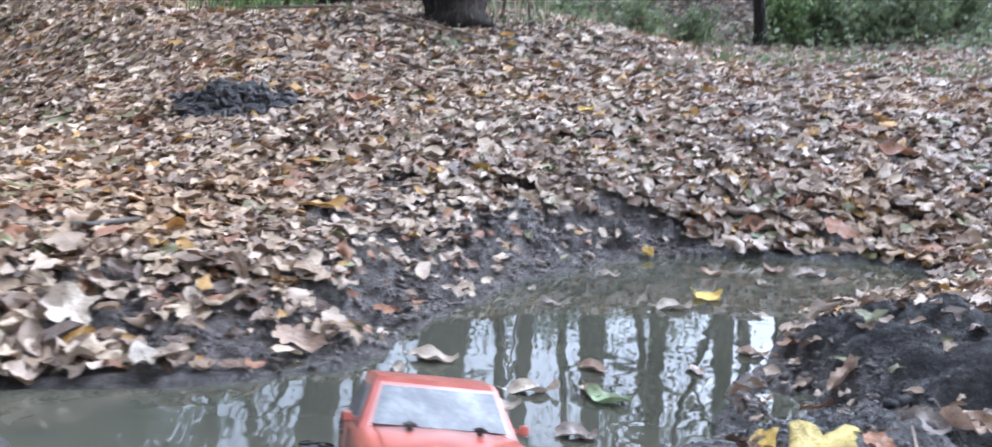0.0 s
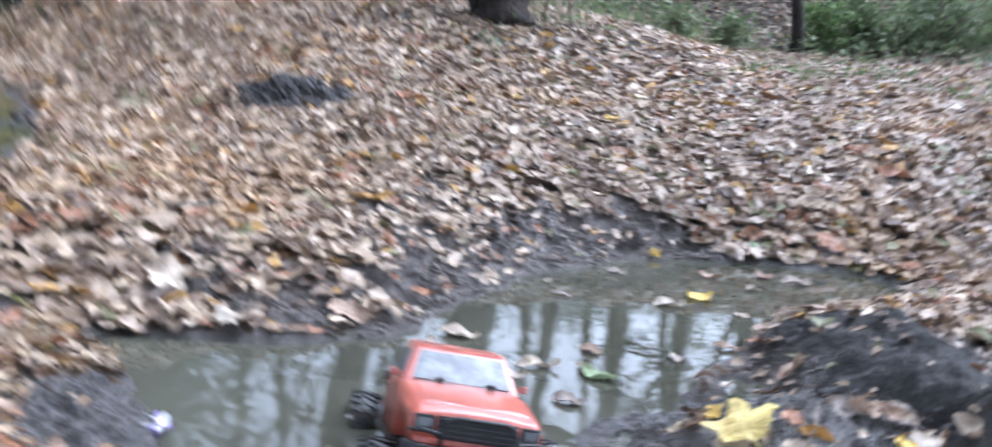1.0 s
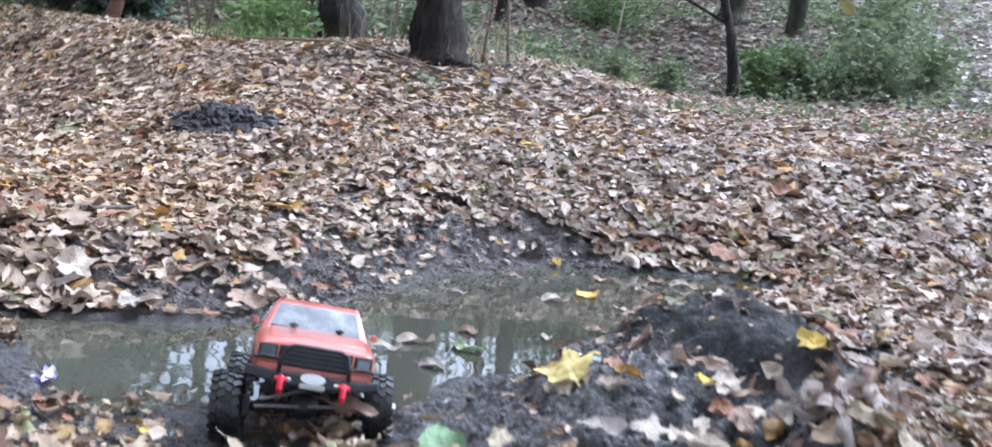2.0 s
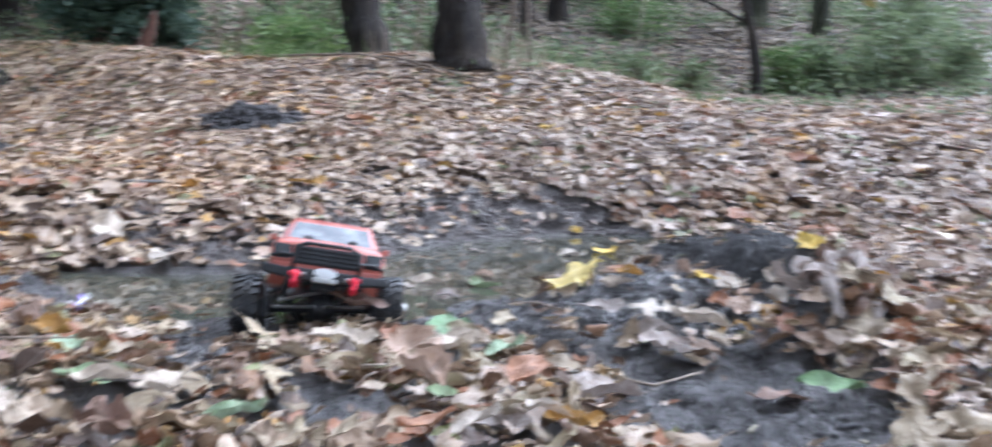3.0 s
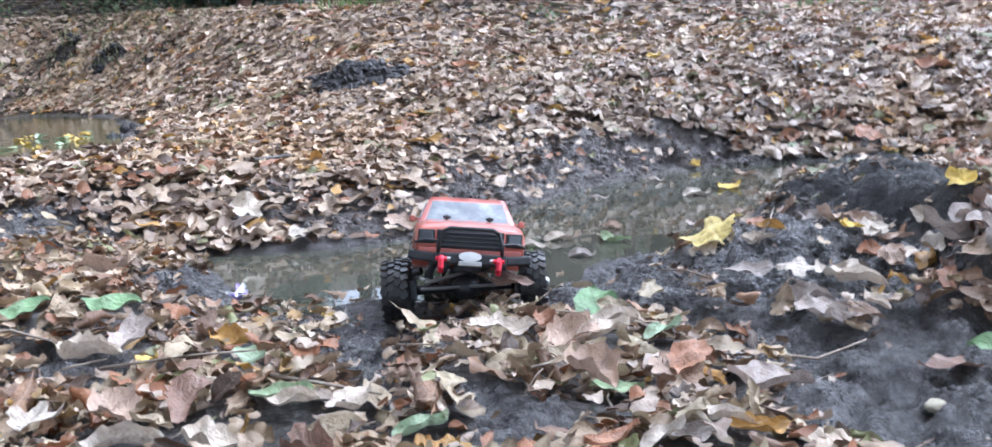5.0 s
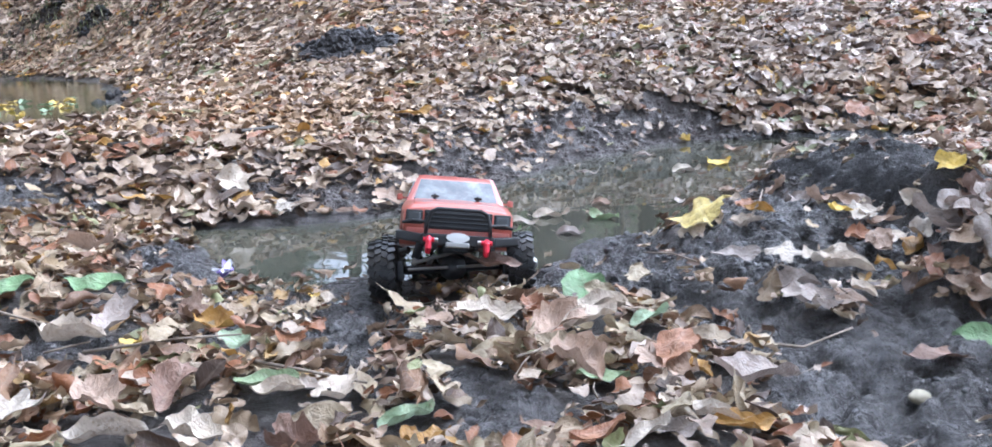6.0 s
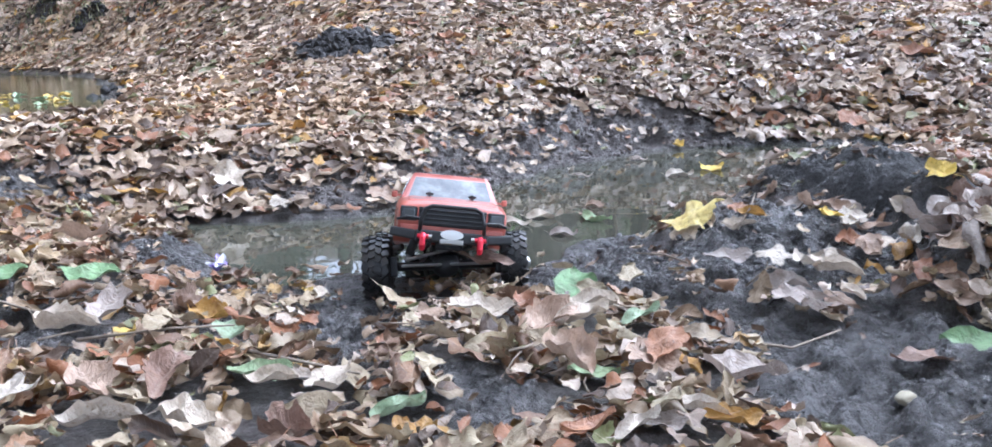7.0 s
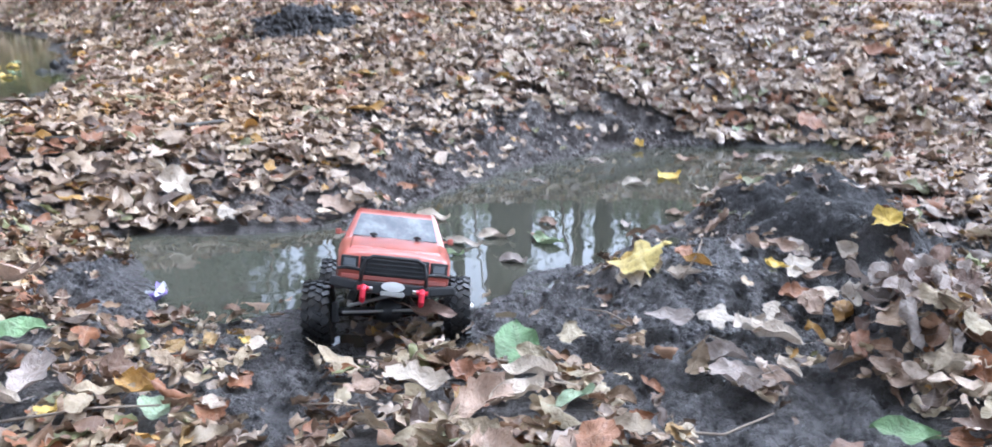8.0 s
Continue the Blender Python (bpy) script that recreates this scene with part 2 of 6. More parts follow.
link(M_GROUND, rough_mix.outputs[2], bsdf(M_GROUND).inputs["Roughness"])
mud_f = node(M_GROUND, "ShaderNodeTexNoise", Scale=95.0, Detail=8.0, Roughness=0.72)
link(M_GROUND, tc.outputs["Object"], mud_f.inputs["Vector"])
fine_relief = bump(M_GROUND, mud_f.outputs[0], 0.9, 0.018)
bend_n = node(M_GROUND, "ShaderNodeTexNoise", Scale=26.0, Detail=3.0)
link(M_GROUND, tc.outputs["Object"], bend_n.inputs["Vector"])
warp = blend(M_GROUND, "MIX", 0.035)
link(M_GROUND, tc.outputs["Object"], warp.inputs[6])
link(M_GROUND, bend_n.outputs["Color"], warp.inputs[7])
lump = node(M_GROUND, "ShaderNodeTexVoronoi", Scale=62.0, Randomness=1.0)
lump.feature = "SMOOTH_F1"
lump.inputs["Smoothness"].default_value = 0.5
link(M_GROUND, warp.outputs[2], lump.inputs["Vector"])
lump_relief = node(M_GROUND, "ShaderNodeBump", Strength=0.8, Distance=0.010)
lump_relief.invert = True
link(M_GROUND, lump.outputs["Distance"], lump_relief.inputs["Height"])
pit_n = node(M_GROUND, "ShaderNodeTexNoise", Scale=170.0, Detail=3.0, Roughness=0.6)
link(M_GROUND, tc.outputs["Object"], pit_n.inputs["Vector"])
pit_r = ramp(M_GROUND, [(0.36, (0, 0, 0)), (0.50, (1, 1, 1))])
link(M_GROUND, pit_n.outputs[0], pit_r.inputs[0])
pit_relief = node(M_GROUND, "ShaderNodeBump", Strength=1.0, Distance=0.008)
link(M_GROUND, pit_r.outputs[0], pit_relief.inputs["Height"])
link(M_GROUND, lump_relief.outputs[0], pit_relief.inputs["Normal"])
link(M_GROUND, pit_relief.outputs[0], fine_relief.inputs["Normal"])

# murky water
M_WATER = mat("murky_water", (0.085, 0.085, 0.06), 0.025)
bsdf(M_WATER).inputs["IOR"].default_value = 1.42
wtc = node(M_WATER, "ShaderNodeTexCoord")
murk = node(M_WATER, "ShaderNodeTexNoise", Scale=2.5, Detail=4.0)
link(M_WATER, wtc.outputs["Object"], murk.inputs["Vector"])
murk_r = ramp(M_WATER, [(0.3, (0.046, 0.046, 0.034)), (0.7, (0.084, 0.082, 0.062))])
link(M_WATER, murk.outputs[0], murk_r.inputs[0])
link(M_WATER, murk_r.outputs[0], bsdf(M_WATER).inputs["Base Color"])
rip = node(M_WATER, "ShaderNodeTexNoise", Scale=9.0, Detail=2.0)
link(M_WATER, wtc.outputs["Object"], rip.inputs["Vector"])
bump(M_WATER, rip.outputs[0], 0.09, 0.008)

# green in the puddle's colour stands in for reflected foliage
M_POOL = mat("reflection_green_water", (0.075, 0.085, 0.03), 0.04)
bsdf(M_POOL).inputs["IOR"].default_value = 1.33
grain(M_POOL, [(0.018, 0.022, 0.010), (0.045, 0.052, 0.020), (0.11, 0.11, 0.035)], 3.0, relief=0.10, relief_scale=9.0, depth=0.008)


def bark(name, colours):
    """Bark with long upright furrows."""
    m = mat(name, rough=0.9)
    t = node(m, "ShaderNodeTexCoord")
    mp = node(m, "ShaderNodeMapping", Scale=(1.0, 1.0, 0.18))
    link(m, t.outputs["Object"], mp.inputs["Vector"])
    n1 = node(m, "ShaderNodeTexNoise", Scale=17.0, Detail=7.0, Roughness=0.7, Distortion=0.6)
    link(m, mp.outputs[0], n1.inputs["Vector"])
    n2 = node(m, "ShaderNodeTexNoise", Scale=3.0, Detail=4.0)
    link(m, t.outputs["Object"], n2.inputs["Vector"])
    r = ramp(m, [(0.34, colours[0]), (0.52, colours[1]), (0.72, colours[2])])
    link(m, n1.outputs[0], r.inputs[0])
    patch = ramp(m, [(0.35, (0.55, 0.55, 0.55)), (0.65, (1.15, 1.15, 1.15))])
    link(m, n2.outputs[0], patch.inputs[0])
    mul = blend(m, "MULTIPLY", 1.0)
    link(m, r.outputs[0], mul.inputs[6])
    link(m, patch.outputs[0], mul.inputs[7])
    link(m, mul.outputs[2], bsdf(m).inputs["Base Color"])
    bump(m, n1.outputs[0], 1.0, 0.10)
    return m


M_BARK = bark("furrowed_bark", [(0.008, 0.006, 0.005), (0.040, 0.030, 0.023), (0.115, 0.092, 0.072)])
M_BARK_GREEN = bark("mossy_bark", [(0.018, 0.018, 0.010), (0.070, 0.074, 0.038), (0.13, 0.125, 0.08)])
M_STICK = mat("dead_stick", rough=0.8)
grain(M_STICK, [(0.16, 0.12, 0.09), (0.34, 0.28, 0.22)], 30.0, relief=0.5, relief_scale=120.0)
M_DARKSTICK = mat("dark_wet_stick", rough=0.6)
grain(M_DARKSTICK, [(0.03, 0.024, 0.02), (0.09, 0.075, 0.06)], 30.0, relief=0.5, relief_scale=120.0)
M_STUMP = mat("split_wood", rough=0.85)
grain(M_STUMP, [(0.07, 0.036, 0.026), (0.17, 0.085, 0.058)], 14.0, relief=0.6, relief_scale=40.0, depth=0.01)
M_STONE = mat("pale_stone", rough=0.7)
grain(M_STONE, [(0.36, 0.31, 0.22), (0.52, 0.47, 0.35)], 90.0, relief=0.5, relief_scale=300.0, depth=0.001)


def foliage(name, a, b):
    m = mat(name, rough=0.62)
    geo = node(m, "ShaderNodeNewGeometry")
    r = ramp(m, [(0.0, a), (1.0, b)])
    link(m, geo.outputs["Random Per Island"], r.inputs[0])
    link(m, r.outputs[0], bsdf(m).inputs["Base Color"])
    sheer(m, r.outputs[0], 0.35)
    return m


M_BUSH = foliage("bush_leaves", (0.09, 0.125, 0.062), (0.26, 0.315, 0.165))
M_DARKBUSH = foliage("dark_evergreen_leaves", (0.050, 0.088, 0.062), (0.12, 0.18, 0.125))
M_BRIGHT = foliage("fresh_green_leaves", (0.09, 0.16, 0.05), (0.22, 0.30, 0.11))
M_CROWN = foliage("thin_autumn_crown", (0.09, 0.085, 0.03), (0.24, 0.20, 0.07))
M_GRASS = foliage("grass_blades", (0.10, 0.13, 0.05), (0.36, 0.34, 0.20))
M_DRYSTALK = foliage("dry_stalks", (0.22, 0.18, 0.12), (0.42, 0.36, 0.26))

M_PAINT = mat("red_orange_body_paint", (0.62, 0.085, 0.042), 0.32)
bsdf(M_PAINT).inputs["Coat Weight"].default_value = 0.6
bsdf(M_PAINT).inputs["Coat Roughness"].default_value = 0.12
grain(M_PAINT, [(0.36, 0.080, 0.055), (0.48, 0.115, 0.078), (0.56, 0.16, 0.11)], 18.0)
M_PLASTIC = mat("black_plastic", rough=0.45)
grain(M_PLASTIC, [(0.010, 0.010, 0.011), (0.028, 0.028, 0.03)], 40.0, relief=0.15, relief_scale=300.0, depth=0.0005)
M_RUBBER = mat("wet_black_rubber", rough=0.4)
grain(M_RUBBER, [(0.008, 0.008, 0.009), (0.022, 0.021, 0.021), (0.06, 0.052, 0.045)], 30.0, relief=0.3, relief_scale=200.0, depth=0.0008)
M_STEEL = mat("dull_steel", (0.45, 0.44, 0.42), 0.38, 1.0)
M_RIM = mat("grey_alloy_rim", (0.5, 0.5, 0.5), 0.42, 0.9)
M_SHACKLE = mat("red_anodised_metal", (0.72, 0.03, 0.06), 0.35, 0.3)
M_GLASS = mat("tinted_glass_with_sky", (0.10, 0.115, 0.125), 0.22)
# pale mottling in the colour stands in for sky reflected in the glass
grain(M_GLASS, [(0.06, 0.07, 0.08), (0.13, 0.14, 0.15), (0.28, 0.29, 0.30)], 22.0, relief=0.25, relief_scale=26.0, depth=0.004)
bsdf(M_GLASS).inputs["IOR"].default_value = 1.45
M_LAMP = mat("headlight_lens", (0.07, 0.075, 0.08), 0.12)
bsdf(M_LAMP).inputs["Coat Weight"].default_value = 1.0
M_BADGE = mat("white_badge", (0.78, 0.78, 0.77), 0.3)
M_PETAL_W = mat("white_petal", (0.80, 0.80, 0.80), 0.5)
M_PETAL_P = mat("purple_petal", (0.36, 0.28, 0.62), 0.5)


# ---- mesh helpers ----
def mesh_from(name, verts, faces, material, smooth=True, uv=None):
    """A mesh from arrays: verts (n, 3), faces (m, 3 or 4), uv (n, 2) per vertex."""
    verts, faces = np.asarray(verts, np.float32), np.asarray(faces, np.int32)
    me = bpy.data.meshes.new(name)
    n, k = faces.shape
    me.vertices.add(len(verts))
    me.vertices.foreach_set("co", verts.ravel())
    me.loops.add(n * k)
    me.loops.foreach_set("vertex_index", faces.ravel())
    me.polygons.add(n)
    me.polygons.foreach_set("loop_start", np.arange(0, n * k, k, dtype=np.int32))
    me.update(calc_edges=True)
    me.polygons.foreach_set("use_smooth", np.full(n, smooth))
    if uv is not None:
        layer = me.uv_layers.new(name="leaf")
        layer.data.foreach_set("uv", np.asarray(uv, np.float32)[faces.ravel()].ravel())
    me.materials.append(material)
    return me


def part(name, bm, material, parent=None, label="", smooth=False, m=None):
    """Links a bmesh as ONE mesh object under a thing or a part."""
    me = bpy.data.meshes.new(name)
    bm.to_mesh(me)
    bm.free()
    me.materials.append(material)
    if smooth:
        me.polygons.foreach_set("use_smooth", np.full(len(me.polygons), True))
    ob = new(name, me)
    if parent is not None:
        ob.parent = parent
    if m is not None:
        ob.matrix_basis = m
    return tagged(ob, label) if label else ob


def hold(name, m, label, category, group="", kind=""):
    ob = new(name)
    ob.matrix_basis = m
    ob.empty_display_size = 0.05
    return tagged(ob, label, category, group, kind)


def box(size, at=(0, 0, 0), bevel=0.0, turn=(0, 0, 0), bm=None, segments=2):
    made = bmesh.new()
    bmesh.ops.create_cube(made, size=1.0, matrix=pose(*at, *turn) @ Matrix.Diagonal((*size, 1)))
    if bevel:
        bmesh.ops.bevel(made, geom=made.edges[:], offset=bevel, segments=segments, affect="EDGES", profile=0.5)
    return join(bm, made)


def join(bm, made):
    if bm is None:
        return made
    tmp = bpy.data.meshes.new("tmp")
    made.to_mesh(tmp)
    made.free()
    bm.from_mesh(tmp)
    bpy.data.meshes.remove(tmp)
    return bm


def tube(points, radii, sides=8, bm=None, rough_=0.0, seed=0, cap=True):
    """A tapered tube through the points."""
    made = bmesh.new()
    pts = [Vector(p) for p in points]
    rings, rng = [], random.Random(seed)
    ref = Vector((0.31, 0.17, 0.93)) if abs((pts[-1] - pts[0]).normalized().z) < 0.8 else Vector((1, 0.1, 0))
    for i, p in enumerate(pts):
        d = (pts[min(i + 1, len(pts) - 1)] - pts[max(i - 1, 0)]).normalized()
        a = d.cross(ref).normalized()
        b = d.cross(a)
        r = radii[i] if hasattr(radii, "__len__") else radii
        ring = []
        for j in range(sides):
            t = 2 * math.pi * j / sides
            rr = r * (1 + rng.uniform(-rough_, rough_))
            ring.append(made.verts.new(p + a * (rr * math.cos(t)) + b * (rr * math.sin(t))))
        rings.append(ring)
    for u, v in zip(rings, rings[1:]):
        for j in range(sides):
            made.faces.new((u[j], u[(j + 1) % sides], v[(j + 1) % sides], v[j]))
    if cap:
        made.faces.new(rings[0][::-1])
        made.faces.new(rings[-1])
    bmesh.ops.recalc_face_normals(made, faces=made.faces)
    return join(bm, made)


def lathe(profile, sides=32, axis="X", bm=None):
    """A profile of (along, radius) turned round an axis; closed at both ends."""
    made = bmesh.new()
    rings = []
    for h, r in profile:
        ring = []
        for j in range(sides):
            t = 2 * math.pi * j / sides
            c, s = r * math.cos(t), r * math.sin(t)
            ring.append(made.verts.new((h, c, s) if axis == "X" else (c, h, s) if axis == "Y" else (c, s, h)))
        rings.append(ring)
    for u, v in zip(rings, rings[1:]):
        for j in range(sides):
            made.faces.new((u[j], u[(j + 1) % sides], v[(j + 1) % sides], v[j]))
    made.faces.new(rings[0])
    made.faces.new(rings[-1])
    bmesh.ops.recalc_face_normals(made, faces=made.faces)
    return join(bm, made)


# ---- the lie of the land ----
def vnoise(x, y, size, seed=0):
    """Smooth noise, about -1 to 1, with bumps of that size."""
    x, y = np.asarray(x, float) / size, np.asarray(y, float) / size
    i, j = np.floor(x), np.floor(y)
    u, v = x - i, y - j
    u, v = u * u * (3 - 2 * u), v * v * (3 - 2 * v)

    def h(a, b):
        s = np.sin(a * 127.1 + b * 311.7 + seed * 74.7) * 43758.5453
        return (s - np.floor(s)) * 2 - 1
    return (h(i, j) * (1 - u) + h(i + 1, j) * u) * (1 - v) + (h(i, j + 1) * (1 - u) + h(i + 1, j + 1) * u) * v


def ease(a, b, t):
    t = np.clip((t - a) / (b - a), 0, 1)
    return t * t * (3 - 2 * t)


POND = [(-.79, 1.26), (-.66, 1.31), (-.54, 1.33), (-.37, 1.36), (-.26, 1.41), (-.20, 1.52), (-.17, 1.67), (-.10, 1.80), (0, 2.03), (.10, 2.16),
        (.30, 2.41), (.50, 2.49), (.75, 2.52), (1.00, 2.50), (1.14, 2.34), (.90, 2.08), (.71, 1.91), (.58, 1.79), (.49, 1.60), (.39, 1.42), (.33, 1.28), (.29, 1.17),
        (.16, 1.12), (.09, .92), (-.05, .86), (-.22, .86), (-.33, .79), (-.43, .84), (-.57, 1.02), (-.64, 1.14)]
PUDDLE = [(-1.50, 1.98), (-1.58, 2.35), (-1.90, 2.95), (-2.5, 3.8), (-3.3, 4.9), (-4.6, 6.2), (-5.6, 6.6), (-5.0, 5.2), (-3.6, 3.4), (-2.4, 2.1), (-1.9, 1.8)]
PUDDLE_Z = 0.185


def shore(x, y, outline):
    """Signed distance from a closed outline, minus inside."""
    x, y = np.asarray(x, float), np.asarray(y, float)
    best, inside = np.full(x.shape, 1e9), np.zeros(x.shape, bool)
    for (ax, ay), (bx, by) in zip(outline, outline[1:] + outline[:1]):
        ex, ey = bx - ax, by - ay
        t = np.clip(((x - ax) * ex + (y - ay) * ey) / (ex * ex + ey * ey), 0, 1)
        best = np.minimum(best, np.hypot(x - ax - t * ex, y - ay - t * ey))
        hit = ((ay > y) != (by > y)) & (x < (bx - ax) * (y - ay) / (by - ay + 1e-12) + ax)
        inside ^= hit
    return np.where(inside, -best, best)


RISE_Y = [-40, -8, -1.0, 0.0, 0.3, 0.6, 0.85, 1.5, 2.0, 2.5, 3.1, 3.6, 5.0, 6.2, 7.6, 9.6, 14, 25, 45, 95]
RISE_Z = [1.5, .45, .11, .080, .066, .040, .034, .045, .095, .17, .30, .37, .53, .81, .98, 1.08, 2.3, 5.6, 11, 22]
# the lower, gentler slope on the sapling's side
EAST_Y = [-40, -8, -1.0, 0.0, 0.3, 0.6, 0.85, 1.5, 2.0, 2.55, 2.9, 3.3, 3.7, 5.0, 6.2, 7.6, 9.4, 11, 14, 25, 45, 95]
EAST_Z = [1.5, .45, .11, .080, .066, .040, .034, .045, .045, .05, .20, .34, .39, .48, .57, .67, .83, 1.2, 2.2, 5.6, 11, 22]
# humps: centre, spread, height
HUMPS = [(.43, 1.08, .13, .10, .060), (.66, 1.02, .07, .06, -.025), (.71, .77, .09, .10, .085), (-.56, .60, .20, .20, .05),
         (-1.1, 1.4, .4, .35, .02), (-1.05, 3.29, .24, .13, .11), (.50, .34, .13, .14, -.030), (.62, .43, .12, .15, -.022), (.08, .20, .10, .08, -.022), (-.05, .66, .09, .07, -.012), (0, .70, .26, .14, -.016), (-.55, .95, .10, .12, .03),
         (1.0, .6, .3, .3, .05), (-1.75, 3.5, .25, .2, .08), (-2.3, 4.2, .3, .2, .1), (-3.95, 6.75, .35, .14, .06), (-4.65, 7.05, .17, .11, .12), (-5.3, 7.4, .14, .11, .18), (-1.9, 2.93, .08, .05, .04), (.33, .62, .07, .10, -.025), (.12, .46, .10, .08, -.012),
         (.37, .66, .10, .09, .039), (.47, .92, .13, .10, .066), (.53, .69, .09, .09, .023), (.55, .44, .10, .09, .016), (.70, .64, .07, .07, .060), (.74, 1.03, .10, .09, .064),
         (.69, 1.22, .11, .12, .036), (.36, .82, .07, .07, .030), (.24, .36, .09, .08, -.026), (.22, .84, .05, .06, .028)]
# bare mud: centre, half sizes, turn in degrees
MOUND = [(.51, 1.58), (.555, 1.36), (.60, 1.16), (.68, 1.055), (.78, 1.01), (.86, 1.06), (.91, 1.25), (.90, 1.48), (.82, 1.68), (.70, 1.74), (.58, 1.68)]
BARE = [(-.36, 1.46, .24, .09, 8), (-.10, 1.80, .24, .34, -25), (.10, 2.30, .17, .28, -30), (.38, 2.52, .20, .14, 0),
        (.20, .98, .10, .17, 0), (.72, 1.36, .28, .42, -8), (.33, 1.16, .13, .12, 0), (.46, 1.06, .16, .13, 0), (.45, 1.28, .11, .20, 0), (.62, .80, .07, .17, 0), (.75, .80, .14, .16, 0),
        (-.51, .88, .16, .20, 20), (-.43, .38, .11, .06, -20), (-1.06, 3.27, .29, .17, -28),
        (-1.86, 2.88, .13, .07, 20), (-1.56, 1.87, .28, .13, 30), (.46, .82, .19, .26, 0), (.60, .95, .12, .14, 0), (-.10, .68, .075, .13, -13), (.11, .80, .05, .10, -13),
        (.9, 2.15, .2, .12, -30), (-4.65, 7.0, .20, .12, 0), (-5.3, 7.35, .18, .14, 0)]
# bare stretches of the near bank: the open slope, the churned dip, the wheel track
OPEN = [[(0.136, 0.851), (0.168, 1.095), (0.299, 0.949), (0.330, 0.694), (0.386, 0.617), (0.479, 0.531), (0.558, 0.630), (0.625, 0.594), (0.684, 0.501), (.68, .30), (.56, .10), (.44, .10), (.375, .235), (.368, .285), (.405, .39), (.36, .47), (.327, .41), (0.306, 0.516), (0.247, 0.640), (0.193, 0.782)],
        [(.015, .25), (.015, .315), (.054, .35), (.103, .35), (.139, .29), (.184, .266), (.225, .16), (.13, .14), (.09, .25), (.052, .28)],
        [(-.175, .39), (-.18, .456), (-.15, .481), (-.186, .643), (-.111, .65), (-.036, .57), (-.002, .467), (-.029, .40), (-.012, .328), (-.002, .264), (-.035, .245), (-.05, .344), (-.10, .355)]]
# thinly strewn mud
THIN = [(-1.05, 1.25, .16, .22, 0), (-1.5, 1.72, .22, .12, 30), (-3.95, 6.7, .42, .13, -15), (-.20, .62, .24, .20, 0), (-.46, .95, .16, .2, 0), (-.2, 2.1, .3, .45, -25), (-.45, 1.52, .42, .16, 8)]


def bare(x, y):
    """How bare of leaves the ground is, 0 to 1."""
    out = np.zeros(np.shape(x))
    wob = 0.28 * vnoise(x, y, 0.07, 5) + 0.2 * vnoise(x, y, 0.03, 6)
    for k, (cx, cy, rx, ry, turn) in enumerate(BARE + THIN):
        c, s = math.cos(radians(turn)), math.sin(radians(turn))
        u, v = ((x - cx) * c + (y - cy) * s) / rx, (-(x - cx) * s + (y - cy) * c) / ry
        out = np.maximum(out, (1 - ease(0.75, 1.15, np.hypot(u, v) + wob)) * (1 if k < len(BARE) else 0.55))
    for outline in OPEN:
        out = np.maximum(out, ease(-.012, .022, -shore(x, y, outline) - .045 * wob))
    return out


